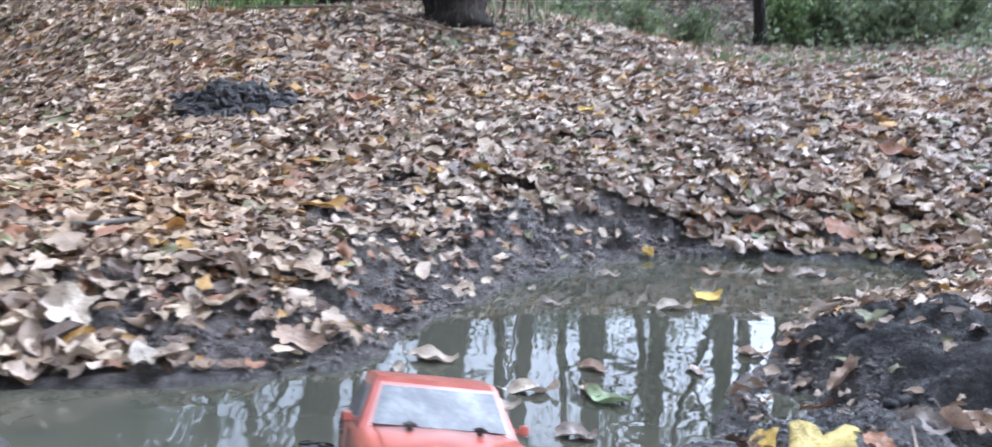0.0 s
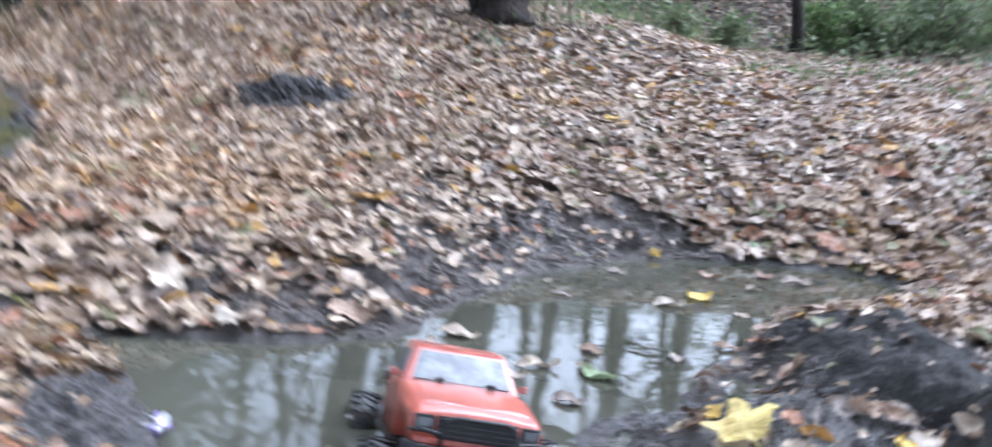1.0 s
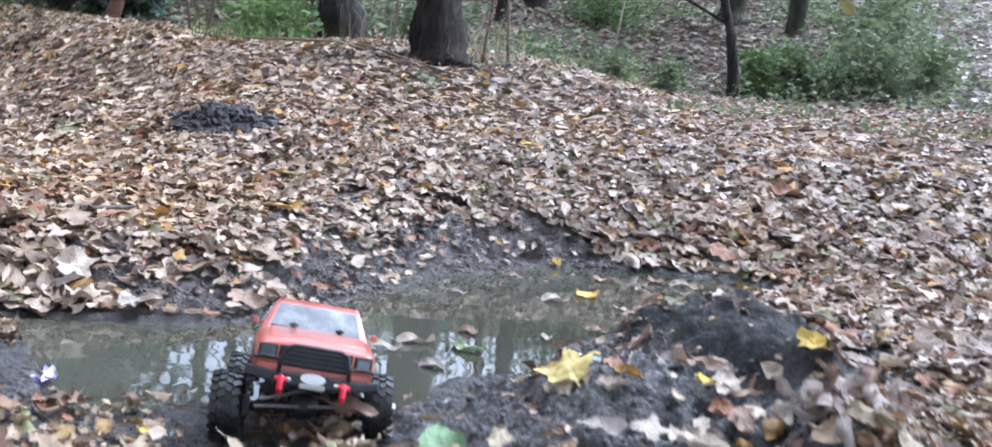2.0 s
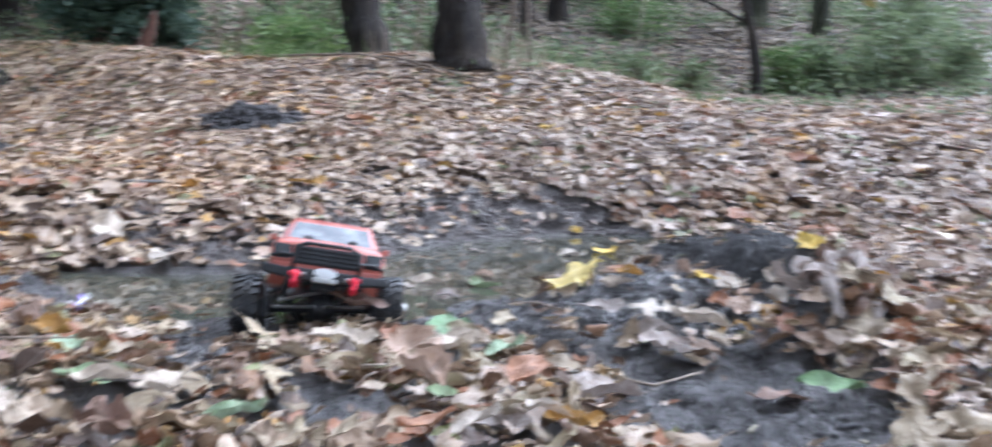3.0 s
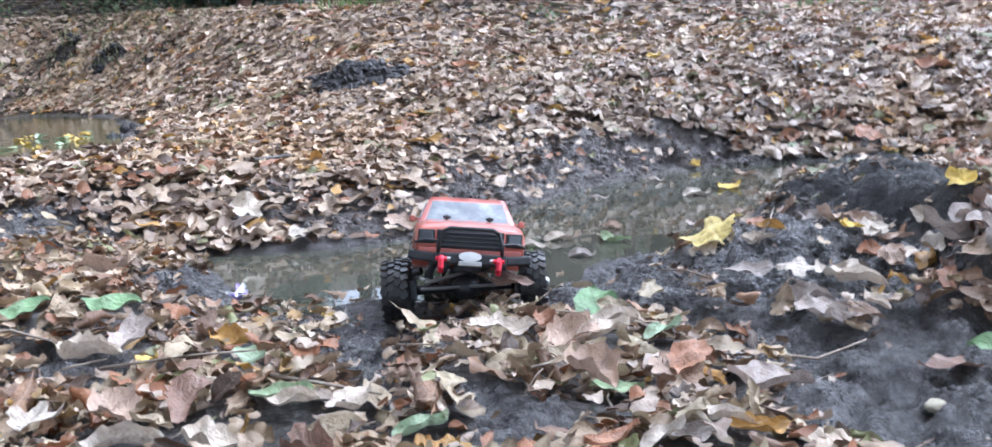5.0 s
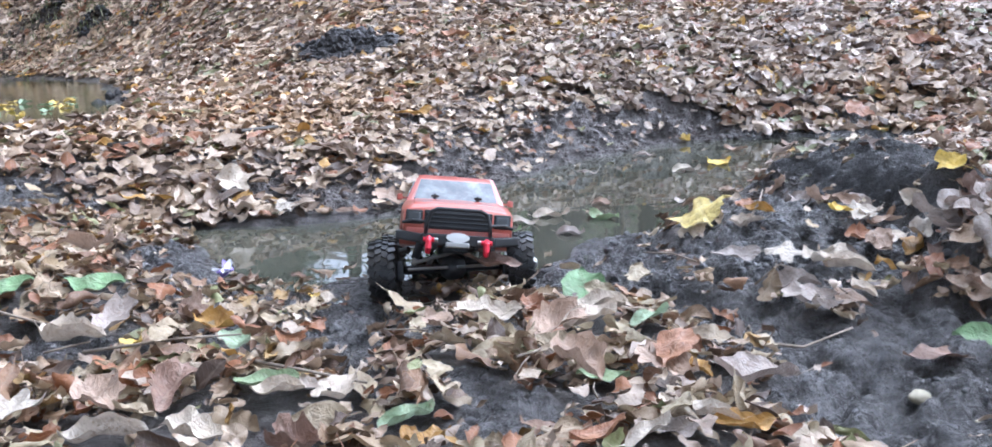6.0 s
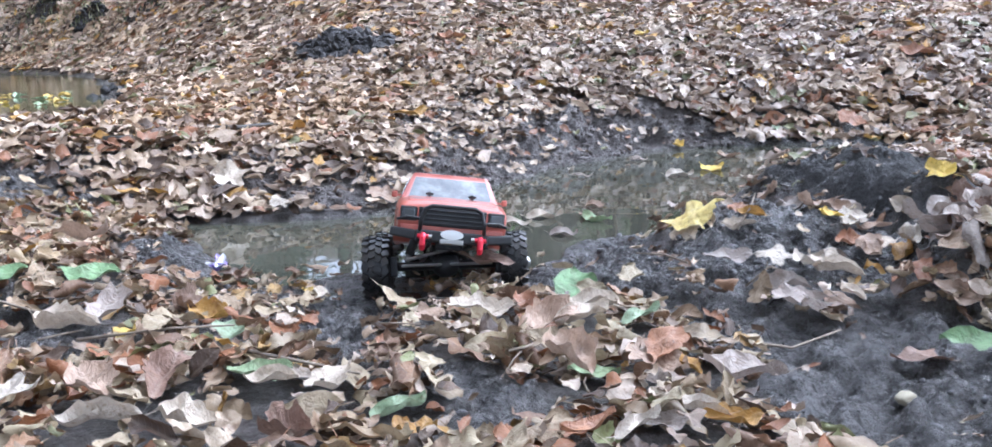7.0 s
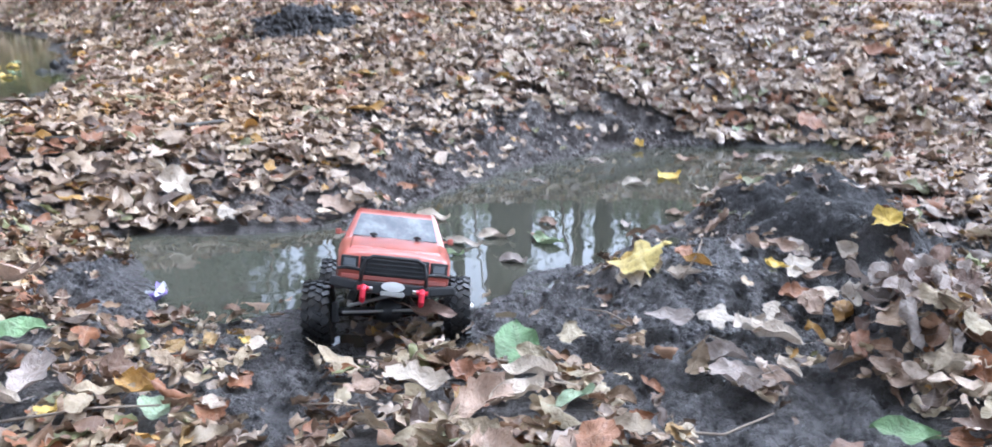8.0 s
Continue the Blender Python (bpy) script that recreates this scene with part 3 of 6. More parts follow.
def land(x, y):
    """The ground's height over the pond's water."""
    x, y = np.asarray(x, float), np.asarray(y, float)
    east = ease(0.4, 1.4, x) * (1 - ease(2, 5, y)) + ease(-0.1, 1.9, x) * ease(2, 5, y)
    z = (1 - east) * np.interp(y + 0.30 * ease(0.2, 1.2, -x), RISE_Y, RISE_Z) + east * np.interp(y, EAST_Y, EAST_Z)
    z = z + np.clip(np.abs(x) - 3, 0, 40) * 0.03 * ease(2, 8, y) + 0.03 * vnoise(x, y, 0.9, 1) * ease(2, 4, y) + 0.25 * vnoise(x, y, 4.0, 2) * ease(9, 18, y)
    d = shore(x, y, PUDDLE)
    z = np.where(d > 0, PUDDLE_Z + 0.004 + (z - PUDDLE_Z - 0.004) * ease(-0.05, 1.5, d), PUDDLE_Z - np.minimum(0.06, -d * 0.25))
    d = shore(x, y, POND) + 0.014 * vnoise(x, y, 0.06, 3) + 0.008 * vnoise(x, y, 0.025, 4)
    rim = 0.010 + (z - 0.010) * ease(0.0, 0.30, d)
    z = np.where(d > 0, np.minimum(rim, 0.2 * d + rim * 0.5 + 0.004), -np.minimum(0.075, -d * 0.45))
    for cx, cy, sx, sy, h in HUMPS:
        z = z + h * np.exp(-((x - cx) / sx) ** 2 - ((y - cy) / sy) ** 2) * ease(-0.02, 0.08, d)
    d2 = -shore(x, y, MOUND) + 0.022 * vnoise(x, y, 0.11, 15) + 0.012 * vnoise(x, y, 0.05, 16)
    lobes = 0.030 * np.abs(vnoise(x, y, 0.17, 17)) + 0.024 * np.abs(vnoise(x, y, 0.085, 18))
    z = z + ease(-0.012, 0.055, d2) * (0.036 + 0.8 * lobes) + 0.015 * ease(0.05, 0.25, d2)
    m = bare(x, y) * ease(-0.01, 0.06, d)
    near = 1 - ease(3.5, 6, np.hypot(x, y))
    lumps = 0.014 * vnoise(x, y, 0.055, 7) + 0.024 * np.abs(vnoise(x, y, 0.12, 13)) - 0.02 * np.clip(vnoise(x, y, 0.07, 14), 0, 1)
    lumps = lumps * (0.4 + 0.6 * ease(1.0, 1.25, y)) * (1 - 0.35 * ease(1.3, 1.6, y)) + 0.008 * vnoise(x, y, 0.03, 8) + 0.006 * vnoise(x, y, 0.017, 9)
    lumps = lumps + 0.007 * np.abs(vnoise(x, y, 0.021, 19)) + 0.005 * np.abs(vnoise(x, y, 0.012, 20)) - 0.007 * np.clip(vnoise(x, y, 0.026, 21) - .25, 0, 1)
    clod = 0.006 * np.abs(vnoise(x, y, 0.034, 10)) + 0.02 * np.clip(vnoise(x, y, 0.09, 12), 0, 1) ** 2
    return z + near * (m * (1.5 - 0.5 * ease(-0.05, 0.05, d2)) * (lumps - 0.013) + m * clod + (1 - m) * 0.006 * vnoise(x, y, 0.1, 11))


def lines(core_a, core_b, step, far_a, far_b, growth=1.05):
    inner = list(np.arange(core_a, core_b, step))
    s, lo = step, [core_a]
    while lo[-1] > far_a:
        s *= growth
        lo.append(lo[-1] - s)
    s, hi = step, [inner[-1]]
    while hi[-1] < far_b:
        s *= growth
        hi.append(hi[-1] + s)
    return np.array(lo[:0:-1] + inner + hi[1:])


GX, GY = lines(-0.75, 0.92, 0.0062, -70, 70, 1.07), lines(0.08, 1.08, 0.0052, -40, 1.06, 1.07)
GY = np.concatenate([GY[GY < 1.08], lines(1.08, 2.60, 0.0085, 1.07, 95, 1.07)])
gx, gy = np.meshgrid(GX, GY)
gz = land(gx, gy)
nx, ny = len(GX), len(GY)
idx = np.arange(nx * ny).reshape(ny, nx)
quads = np.stack([idx[:-1, :-1], idx[:-1, 1:], idx[1:, 1:], idx[1:, :-1]], -1).reshape(-1, 4)
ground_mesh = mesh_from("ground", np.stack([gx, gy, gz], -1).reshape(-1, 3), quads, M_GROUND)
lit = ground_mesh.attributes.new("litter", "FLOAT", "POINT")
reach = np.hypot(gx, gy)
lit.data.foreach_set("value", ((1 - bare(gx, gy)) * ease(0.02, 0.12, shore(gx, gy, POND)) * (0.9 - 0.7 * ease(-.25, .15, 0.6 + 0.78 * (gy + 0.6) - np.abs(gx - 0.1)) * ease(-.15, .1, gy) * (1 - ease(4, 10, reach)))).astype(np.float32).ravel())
# mask of the mound, where shade is put into the soil colour
shaded_mask = ground_mesh.attributes.new("shaded_soil", "FLOAT", "POINT")
shaded_mask.data.foreach_set("value", ease(-0.03, 0.03, -shore(gx, gy, MOUND) + 0.02 * vnoise(gx, gy, 0.06, 22)).astype(np.float32).ravel())
brown = ground_mesh.attributes.new("clay", "FLOAT", "POINT")
brown.data.foreach_set("value", (ease(1.15, 1.45, gy + .1 * vnoise(gx, gy, .3, 23)) * (1 - ease(.45, .6, gx)) * .65).astype(np.float32).ravel())
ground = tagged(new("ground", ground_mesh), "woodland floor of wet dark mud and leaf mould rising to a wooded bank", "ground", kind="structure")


def sheet(name, outline, z, label, grow=0.12, material=M_WATER):
    cx, cy = sum(p[0] for p in outline) / len(outline), sum(p[1] for p in outline) / len(outline)
    bm = bmesh.new()
    vs = []
    for x, y in outline:
        k = 1 + grow / max(0.2, math.hypot(x - cx, y - cy))
        vs.append(bm.verts.new((cx + (x - cx) * k, cy + (y - cy) * k, z)))
    f = bm.faces.new(vs)
    if f.normal.z < 0:
        f.normal_flip()
    bmesh.ops.recalc_face_normals(bm, faces=[f])
    bm.normal_update()
    if f.normal.z < 0:
        bmesh.ops.reverse_faces(bm, faces=[f])
    ob = part(name, bm, material)
    return tagged(ob, label, "water", kind="structure")


sheet("water", POND, 0.0, "still murky grey-green pond water reflecting bare trees")
sheet("puddle_water", PUDDLE, PUDDLE_Z, "shallow woodland puddle at the foot of the slope, tinted for reflected green", material=M_POOL)


# ---- leaves ----
# leaves that stand out: kind, material, place, length, heading, label, lift, curl, bend
HEROES = [
        ("maple", M_CREAM, 0.352, 0.975, .140, 80, "broad pale yellow maple leaf draped on the muddy bank", .024, -.3, -.3),
        ("maple", M_YELLOW, 0.326, 1.079, .065, 110, "smaller yellow maple leaf on the muddy bank", .018, -.4, -.3),
        ("oak", M_PALE, 0.341, 0.924, .095, 80, "pale beige leaf beneath a yellow one", -.006, .4, .2),
        ("maple", M_YELLOW, 0.742, 1.035, .068, 60, "yellow maple leaf on top of the mud mound", .012, -.3, -.3),
        ("maple", M_YELLOW, .374, 2.447, .055, 10, "small yellow leaf at the far water's edge", .01, .3, .3),
        ("maple", M_PALE, -.684, 1.433, .125, 200, "large pale star-shaped maple leaf on the leaf carpet", .03, .5, .7),
        ("oval", M_GREEN, 0.182, 0.675, .140, 40, "fresh green rounded leaf on the muddy bank", .004, .5, .3),
        ("oval", M_PALE, 0.206, 0.560, .095, 75, "pale curled leaf on the near bank", .012, 1.2, .3),
        ("oval", M_GREEN, -.443, .512, .100, 75, "large broad green leaf on the leaf-strewn bank", .03, .5, .3),
        ("oval", M_GREEN, -.545, .475, .085, 110, "broad green leaf with pale veins on the bank", .03, .8, .4),
        ("oval", M_GREEN, 0.622, 0.470, .085, 95, "glossy green oval leaf on bare mud", -.004, .3, .25),
        ("oval", M_PALEGREEN, 0.058, 0.200, .066, -40, "pale green rolled leaf on the near bank", 0.010, 2.6, .2),
        ("oval", M_PALEGREEN, -.086, .236, .078, 85, "olive-green arched leaf on the near bank", 0.010, 1.4, .6),
        ("maple", M_OCHRE, 0.086, 0.165, .075, 30, "curled ochre-brown maple leaf on the near bank", 0.004, 1.3, 1.0),
        ("oval", M_PALEGREEN, 0.221, 0.335, .064, 20, "flat pale green leaf on brown leaves", 0.008, .3, .3),
        ("oak", M_PINK, 0.289, 0.342, .100, 70, "large pinkish-brown oak leaf on the near bank", .02, .5, .5),
        ("oak", M_GREYLEAF, .362, .284, .095, 50, "grey-brown lobed leaf beside bare mud", .02, .8, .4),
        ("oak", M_RUSSET, .292, .362, .080, 10, "russet oak leaf standing among the leaves", .03, .7, .4),
        ("oval", M_GREYLEAF, 0.382, 0.710, .080, 100, "pale grey leaf lying on bare mud", .01, .4, .3),
        ("maple", M_PALE, 0.455, 0.715, .090, 250, "crumpled beige maple leaf on bare mud", .012, -.8, -.5),
        ("oval", M_PALE, 0.517, 0.680, .100, 60, "broad beige leaf on the mud", .014, .8, .5),
        ("long", M_RUSSET, 0.357, 0.596, .055, 60, "small orange-brown leaf on bare mud", .008, .6, .5),
        ("oval", M_BROWN, 0.556, 0.430, .075, 70, "dark brown wet leaf with a long stalk on the mud", .006, -.9, -.4),
        ("oak", M_GREYLEAF, -0.351, 0.400, .095, 15, "large pale grey oak leaf on the near bank", .02, .4, .5),
        ("oak", M_PALE, -.012, .225, .070, 130, "pale white-grey lobed leaf on the near bank", .018, .5, .5),
        ("maple", M_YELLOW, -0.285, 0.331, .045, 0, "small cupped yellow leaf on the near bank", .02, 1.2, 1.0),
        ("oak", M_PINK, -.560, .680, .130, 20, "tall pinkish-grey oak leaf resting on the bank", .04, .5, .5),
        ("maple", M_PINK, .012, .470, .070, 60, "dry pinkish-brown leaf on the near bank", .018, 1.0, .8),
        ("oak", M_BROWN, -0.160, 0.195, .085, 10, "big curled brown leaf on the near bank", .02, 1.5, .5),
        ("oak", M_PALE, -0.360, 0.345, .105, 95, "rolled pale beige leaf on the near bank", .03, 2.2, .3),
        ("oak", M_PINK, .160, .440, .110, -50, "rolled pinkish-beige leaf on the near bank", .022, 1.8, .3),
        ("oval", M_PALE, .200, .480, .090, -40, "rolled beige leaf on the near bank", .022, 2.0, .3),
        ("oak", M_PALE, .080, .500, .100, 85, "long pale leaf on the near bank", .02, 1.0, .4),
        ("long", M_PALEGREEN, .268, .458, .060, -35, "narrow yellow-green leaf leaning among the leaves", .025, .8, .4),
        ("oval", M_PALE, -.155, .085, .085, 100, "tightly rolled cream leaf on the near bank", .02, 4.2, .2),
        ("oak", M_PALE, -0.097, 0.123, .080, 60, "half-rolled pale oak leaf on the near bank", 0.006, 3.0, .3),
        ("maple", M_BROWN, -0.025, 0.135, .085, 10, "brown toothed leaf with pale upturned edges on the near bank", 0.002, 1.5, 1.1),
        ("oval", M_YELLOW, -.200, .650, .040, 60, "small yellow leaf at the water's edge", .012, .8, .4),
        ("oval", M_PALE, -.185, .640, .060, 95, "cream leaf beside a small yellow one at the water's edge", .010, .8, .4),
        ("oak", M_OCHRE, -0.224, 0.410, 0.075, 70, "golden-brown curled leaf on the near bank", 0.020, 1.6, 0.6),
        ("oval", M_PALEGREEN, -0.185, 0.375, 0.070, 60, "pale olive leaf under a golden one", 0.012, 0.5, 0.4),
        ("oval", M_PALE, -0.058, 0.197, 0.060, 80, "pale cupped leaf with an upturned edge on the near bank", 0.022, 2.4, 0.5),
        ("oak", M_PINK, 0.204, 0.283, 0.110, -55, "long rolled pinkish leaf on the near bank", 0.030, 2.4, 0.3),
        ("maple", M_PALE, -0.265, 0.133, 0.075, 20, "pale pointed leaf on the near bank", 0.030, 0.8, 0.6),
        ("oak", M_PINK, -0.208, 0.160, 0.085, 55, "pinkish-brown oak leaf on the near bank", 0.024, 0.7, 0.5),
        ("oval", M_PALE, 0.316, 0.160, 0.055, 50, "crumpled beige leaf at the edge of bare mud", 0.022, 1.6, 0.6),
        ("oak", M_OCHRE, 0.339, 0.145, 0.055, 75, "mouldy olive-brown leaf at the edge of bare mud", 0.018, 1.4, 0.5),
        ("oval", M_GREYLEAF, 0.282, 0.149, 0.055, 100, "dark wet grey leaf on the near bank", 0.010, 0.4, 0.2),
        ("long", M_PALE, 0.267, 0.114, 0.055, -40, "narrow white leaf edge on the near bank", 0.022, 2.4, 0.3),
        ("long", M_RUSSET, 0.229, 0.125, 0.060, -35, "narrow russet leaf on the near bank", 0.018, 2.0, 0.3),
        ("oak", M_OCHRE, 0.317, 0.322, 0.040, 40, "small golden leaf at the edge of bare mud", 0.018, 1.0, 0.5),
        ("oval", M_PALE, 0.519, 0.587, 0.050, 20, "small pale leaf tip standing on the mud", 0.014, 0.9, 0.6),
        ("oak", M_RUSSET, 0.127, 0.526, 0.060, 30, "russet leaf behind paler ones on the near bank", 0.020, 1.2, 0.6),
        ("oak", M_RUSSET, .165, .115, .036, 30, "small russet leaf on bare mud", .008, 1.6, .8),
        ("oval", M_RUSSET, -.226, 1.732, .060, 80, "bright orange leaf on wet mud by the water", .01, .4, .4),
        ("oak", M_PINK, -.330, 1.500, .100, 60, "pinkish leaf on wet mud", .012, .5, .4),
        ("oval", M_PALE, -.541, 1.364, .075, 40, "pale leaf at the water's edge", .012, .5, .5),
        ("long", M_OCHRE, -.434, 2.126, .120, 85, "long ochre leaf on the leaf carpet", .03, .6, .3),
        ("oak", M_RUSSET, .947, 2.588, .120, 40, "upright russet leaf at the far water's edge", .04, .8, .6),
        ("maple", M_YELLOW, -.148, 3.676, .080, 0, "yellow leaf on the slope", .03, .4, .4),
        ("maple", M_YELLOW, .248, 3.299, .085, 70, "yellow-brown leaf on the slope", .03, .4, .4),
        ("oval", M_PALE, -1.05, 3.75, .12, 60, "white-grey leaf on the slope", .04, .4, .4),
        ("oak", M_RUSSET, -.55, 3.35, .13, 80, "russet leaf heap on the slope", .03, .9, .4),
        ("oak", M_RUSSET, 1.25, 3.00, .13, 80, "russet leaf on the far slope", .03, .6, .4),
        ("oval", M_PALEGREEN, .700, 2.560, .055, 20, "pale green leaf by the far water's edge", .02, .3, .3),
        ("oak", M_YELLOW, 0.553, 0.897, .050, 40, "yellow-green leaf among brown ones", .016, .6, .5),
        ("oak", M_PALE, 0.605, 0.957, .075, 80, "pale yellowish leaf at the foot of the mound", .02, .9, .4)]

def leaf_shape(kind, fine, curl, bend, twist, wave, seed, fold=0.0):
    """A leaf along +y from its stalk, one long: verts, triangles, uv. Lobed oak, star-shaped maple, long or oval; rolled by curl (radians across)
    and bend (along), with wavy edges and a crumpled blade. fine: True for a close leaf, False for one a few steps off, None for a far one."""
    rng = random.Random(seed)
    P, F = [], []
    if kind == "maple":
        n = 44 if fine else 20 if fine is False else 10
        tips = [(-2.2, .58), (-1.12, .90), (0.0, 1.0), (1.12, .90), (2.2, .58)]
        tips = [(a + rng.uniform(-.08, .08), r * rng.uniform(.88, 1.06)) for a, r in tips]
        P.append((0.0, 0.0))
        rings = (0.38, 0.72, 1.0) if fine else (1.0,)
        for k in rings:
            for j in range(n):
                a = -math.pi + 2 * math.pi * (j + 0.5) / n
                r = 0.52
                for ta, tr in tips:
                    w = abs(a - ta)
                    if w < 0.60:
                        side = 1 - 0.58 * (w / 0.60) ** 0.9
                        tooth = 0.16 * max(0, 1 - abs(w - 0.30) / 0.10) if fine else 0
                        r = max(r, tr * (side + tooth))
                if fine and k == 1.0:
                    r *= 1 + rng.uniform(-.05, .05)
                P.append((r * k * 0.55 * math.sin(a), r * k * 0.55 * math.cos(a)))
        for j in range(n):
            F.append((0, 1 + j, 1 + (j + 1) % n))
            for q in range(len(rings) - 1):
                a, b = 1 + q * n + j, 1 + q * n + (j + 1) % n
                F += [(a, a + n, b + n), (a, b + n, b)]
        P = np.array(P) + (0, 0.32)
        edge = np.r_[0, np.repeat(rings, n)]
    else:
        n = 16 if fine else 5 if fine is False else 3
        across = (-1, -.55, 0, .55, 1) if fine else (-1, -.3, .3, 1) if fine is False else (-1, 0, 1)
        lop, lobes, phase = rng.uniform(-.08, .08), rng.uniform(3.2, 4.4), (rng.uniform(0, .6), rng.uniform(0, .6))
        edge = []
        for i in range(n + 1):
            s = i / n
            for v in across:
                if kind == "oak":
                    w = 0.33 * math.sin(math.pi * min(1, s * 0.93 + 0.035)) ** 0.75 * (0.66 + 0.55 * s)
                    if fine:
                        w *= 0.70 + 0.36 * abs(math.sin(math.pi * lobes * s + phase[v > 0])) ** 0.7
                    elif fine is False:
                        w *= 0.85 + rng.uniform(-.22, .22)
                elif kind == "long":
                    w = 0.16 * math.sin(math.pi * min(1, s * .97 + .015)) ** 0.9
                else:
                    w = 0.29 * math.sin(math.pi * min(1, s * .95 + .03)) ** 0.8 * (1.10 - 0.35 * s)
                w = max(w, 0.006) * (1 + rng.uniform(-.05, .05))
                P.append((w * v + lop * math.sin(math.pi * s), s + (.05 * abs(v) if kind == "oak" else 0)))
                edge.append(abs(v))
        k = len(across)
        for i in range(n):
            for j in range(k - 1):
                a = i * k + j
                F += [(a, a + 1, a + k + 1), (a, a + k + 1, a + k)]
        P, edge = np.array(P), np.array(edge)
    x, y = P[:, 0], P[:, 1] - 0.5
    # the blade folds along its midrib, its edges turn up and down in waves, and it is crumpled all over
    z = rng.uniform(-.15, .45) * fold * 2.0 * np.abs(x)
    for half in (x < 0, x >= 0):
        a, b = rng.uniform(0, 6.283), rng.uniform(0, 6.283)
        z = z + half * edge ** 2 * (wave * 1.2 * np.sin(P[:, 1] * rng.uniform(5, 9) + a) + wave * .6 * np.sin(P[:, 1] * rng.uniform(11, 17) + b) + rng.uniform(-.02, .09))
    for _ in range(4):
        a, off, k = rng.uniform(0, 6.283), rng.uniform(0, 6.283), rng.uniform(7, 15)
        z = z + fold * .13 * np.sin(k * (x * math.cos(a) * 1.3 + y * math.sin(a)) + off)
    z = z - z.mean()
    if fine:                                   # the stalk
        base = len(P)
        c = int(np.argmin(np.hypot(x, P[:, 1])))
        P = np.vstack([P, [(-.012, 0.02), (.012, 0.02), (.006 + .03, -.22), (-.006 + .03, -.22)]])
        F += [(base, base + 2, base + 1), (base, base + 3, base + 2)]
        x, y, z = P[:, 0], P[:, 1] - 0.5, np.r_[z, [z[c]] * 2, [z[c] + .05] * 2]
    uv = np.stack([P[:, 1], P[:, 0]], -1)
    if abs(curl) > 0.05:                       # roll across the width
        R = 0.6 / curl
        z, x = R - (R - z) * np.cos(x / R), (R - z) * np.sin(x / R)
    if abs(bend) > 0.05:
        R = 1.0 / bend
        z, y = z * np.cos(y / R) + R * (1 - np.cos(y / R)), (R - z) * np.sin(y / R)
    z = z + twist * x * y
    return np.stack([x, y, z - z.min() * 0.6], -1), np.array(F), uv


rng = np.random.RandomState(4)
KINDS = ["oak", "oval", "oak", "maple", "oak", "long", "maple", "oval"]
NEAR_KINDS = ["oak", "oval", "oak", "oval", "oak", "long", "maple", "oak"]
COARSE = [leaf_shape(KINDS[i % 8], False, rng.choice([-1, 1]) * (rng.uniform(1.8, 3.6) if i % 4 == 0 else rng.uniform(.1, 1.2)), rng.uniform(-.7, .7), rng.uniform(-.4, .4), rng.uniform(.04, .10), i, .22) for i in range(40)]
FINE = []
for i in range(48):
    rolled = i % 3 == 0
    FINE.append(leaf_shape(NEAR_KINDS[i % 8], True, rng.choice([-1, 1]) * (rng.uniform(3.0, 5.6) if rolled else rng.uniform(.1, 1.2)), rng.uniform(-.7, .7) * (.5 if rolled else 1),
                           rng.uniform(-.3, .3), rng.uniform(.015, .06), i + 50, .12 if rolled else .20))


TINY = [(v[:], f, uv) for v, f, uv in (leaf_shape(k, None, c, b, .3, .08, i) for i, (k, c, b) in enumerate((('oval', 1.2, .8), ('oak', -1.0, .9), ('oval', -1.4, -.8), ('oak', 1.6, 1.0), ('oval', .6, 1.4), ('long', 1.0, .9))))]


def slope(x, y, e=0.03):
    return (land(x + e, y) - land(x - e, y)) / (2 * e), (land(x, y + e) - land(x, y - e)) / (2 * e)


def turns(n, gx_, gy_, tilt, r):
    """Rotation matrices: a random heading, tilted a little, laid on the slope."""
    a = r.uniform(0, 2 * np.pi, n)
    nx_ = -gx_ + r.normal(0, tilt, n)
    ny_ = -gy_ + r.normal(0, tilt, n)
    up = np.stack([nx_, ny_, np.ones(n)], -1)
    up /= np.linalg.norm(up, axis=1)[:, None]
    h = np.stack([np.cos(a), np.sin(a), np.zeros(n)], -1)
    xx = np.cross(h, up)
    xx /= np.linalg.norm(xx, axis=1)[:, None]
    yy = np.cross(up, xx)
    return np.stack([xx, yy, up], -1)


def scatter(name, shapes, x, y, z, size, rot, label):
    """All the leaves of one stretch as one mesh."""
    V, T, U, off = [], [], [], 0
    pick = np.arange(len(x)) % len(shapes)
    for k, (v, f, uv) in enumerate(shapes):
        sel = np.where(pick == k)[0]
        if not len(sel):
            continue
        w = np.einsum("nij,vj->nvi", rot[sel], v) * size[sel][:, None, None] + np.stack([x[sel], y[sel], z[sel]], -1)[:, None, :]
        V.append(w.reshape(-1, 3))
        T.append((f[None] + (off + np.arange(len(sel)) * len(v))[:, None, None]).reshape(-1, 3))
        U.append(np.tile(uv, (len(sel), 1)))
        off += len(sel) * len(v)
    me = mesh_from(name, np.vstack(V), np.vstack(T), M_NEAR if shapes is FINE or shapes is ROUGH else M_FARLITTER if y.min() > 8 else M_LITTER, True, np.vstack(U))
    return tagged(new(name, me), label, "leaves", kind="stuff")


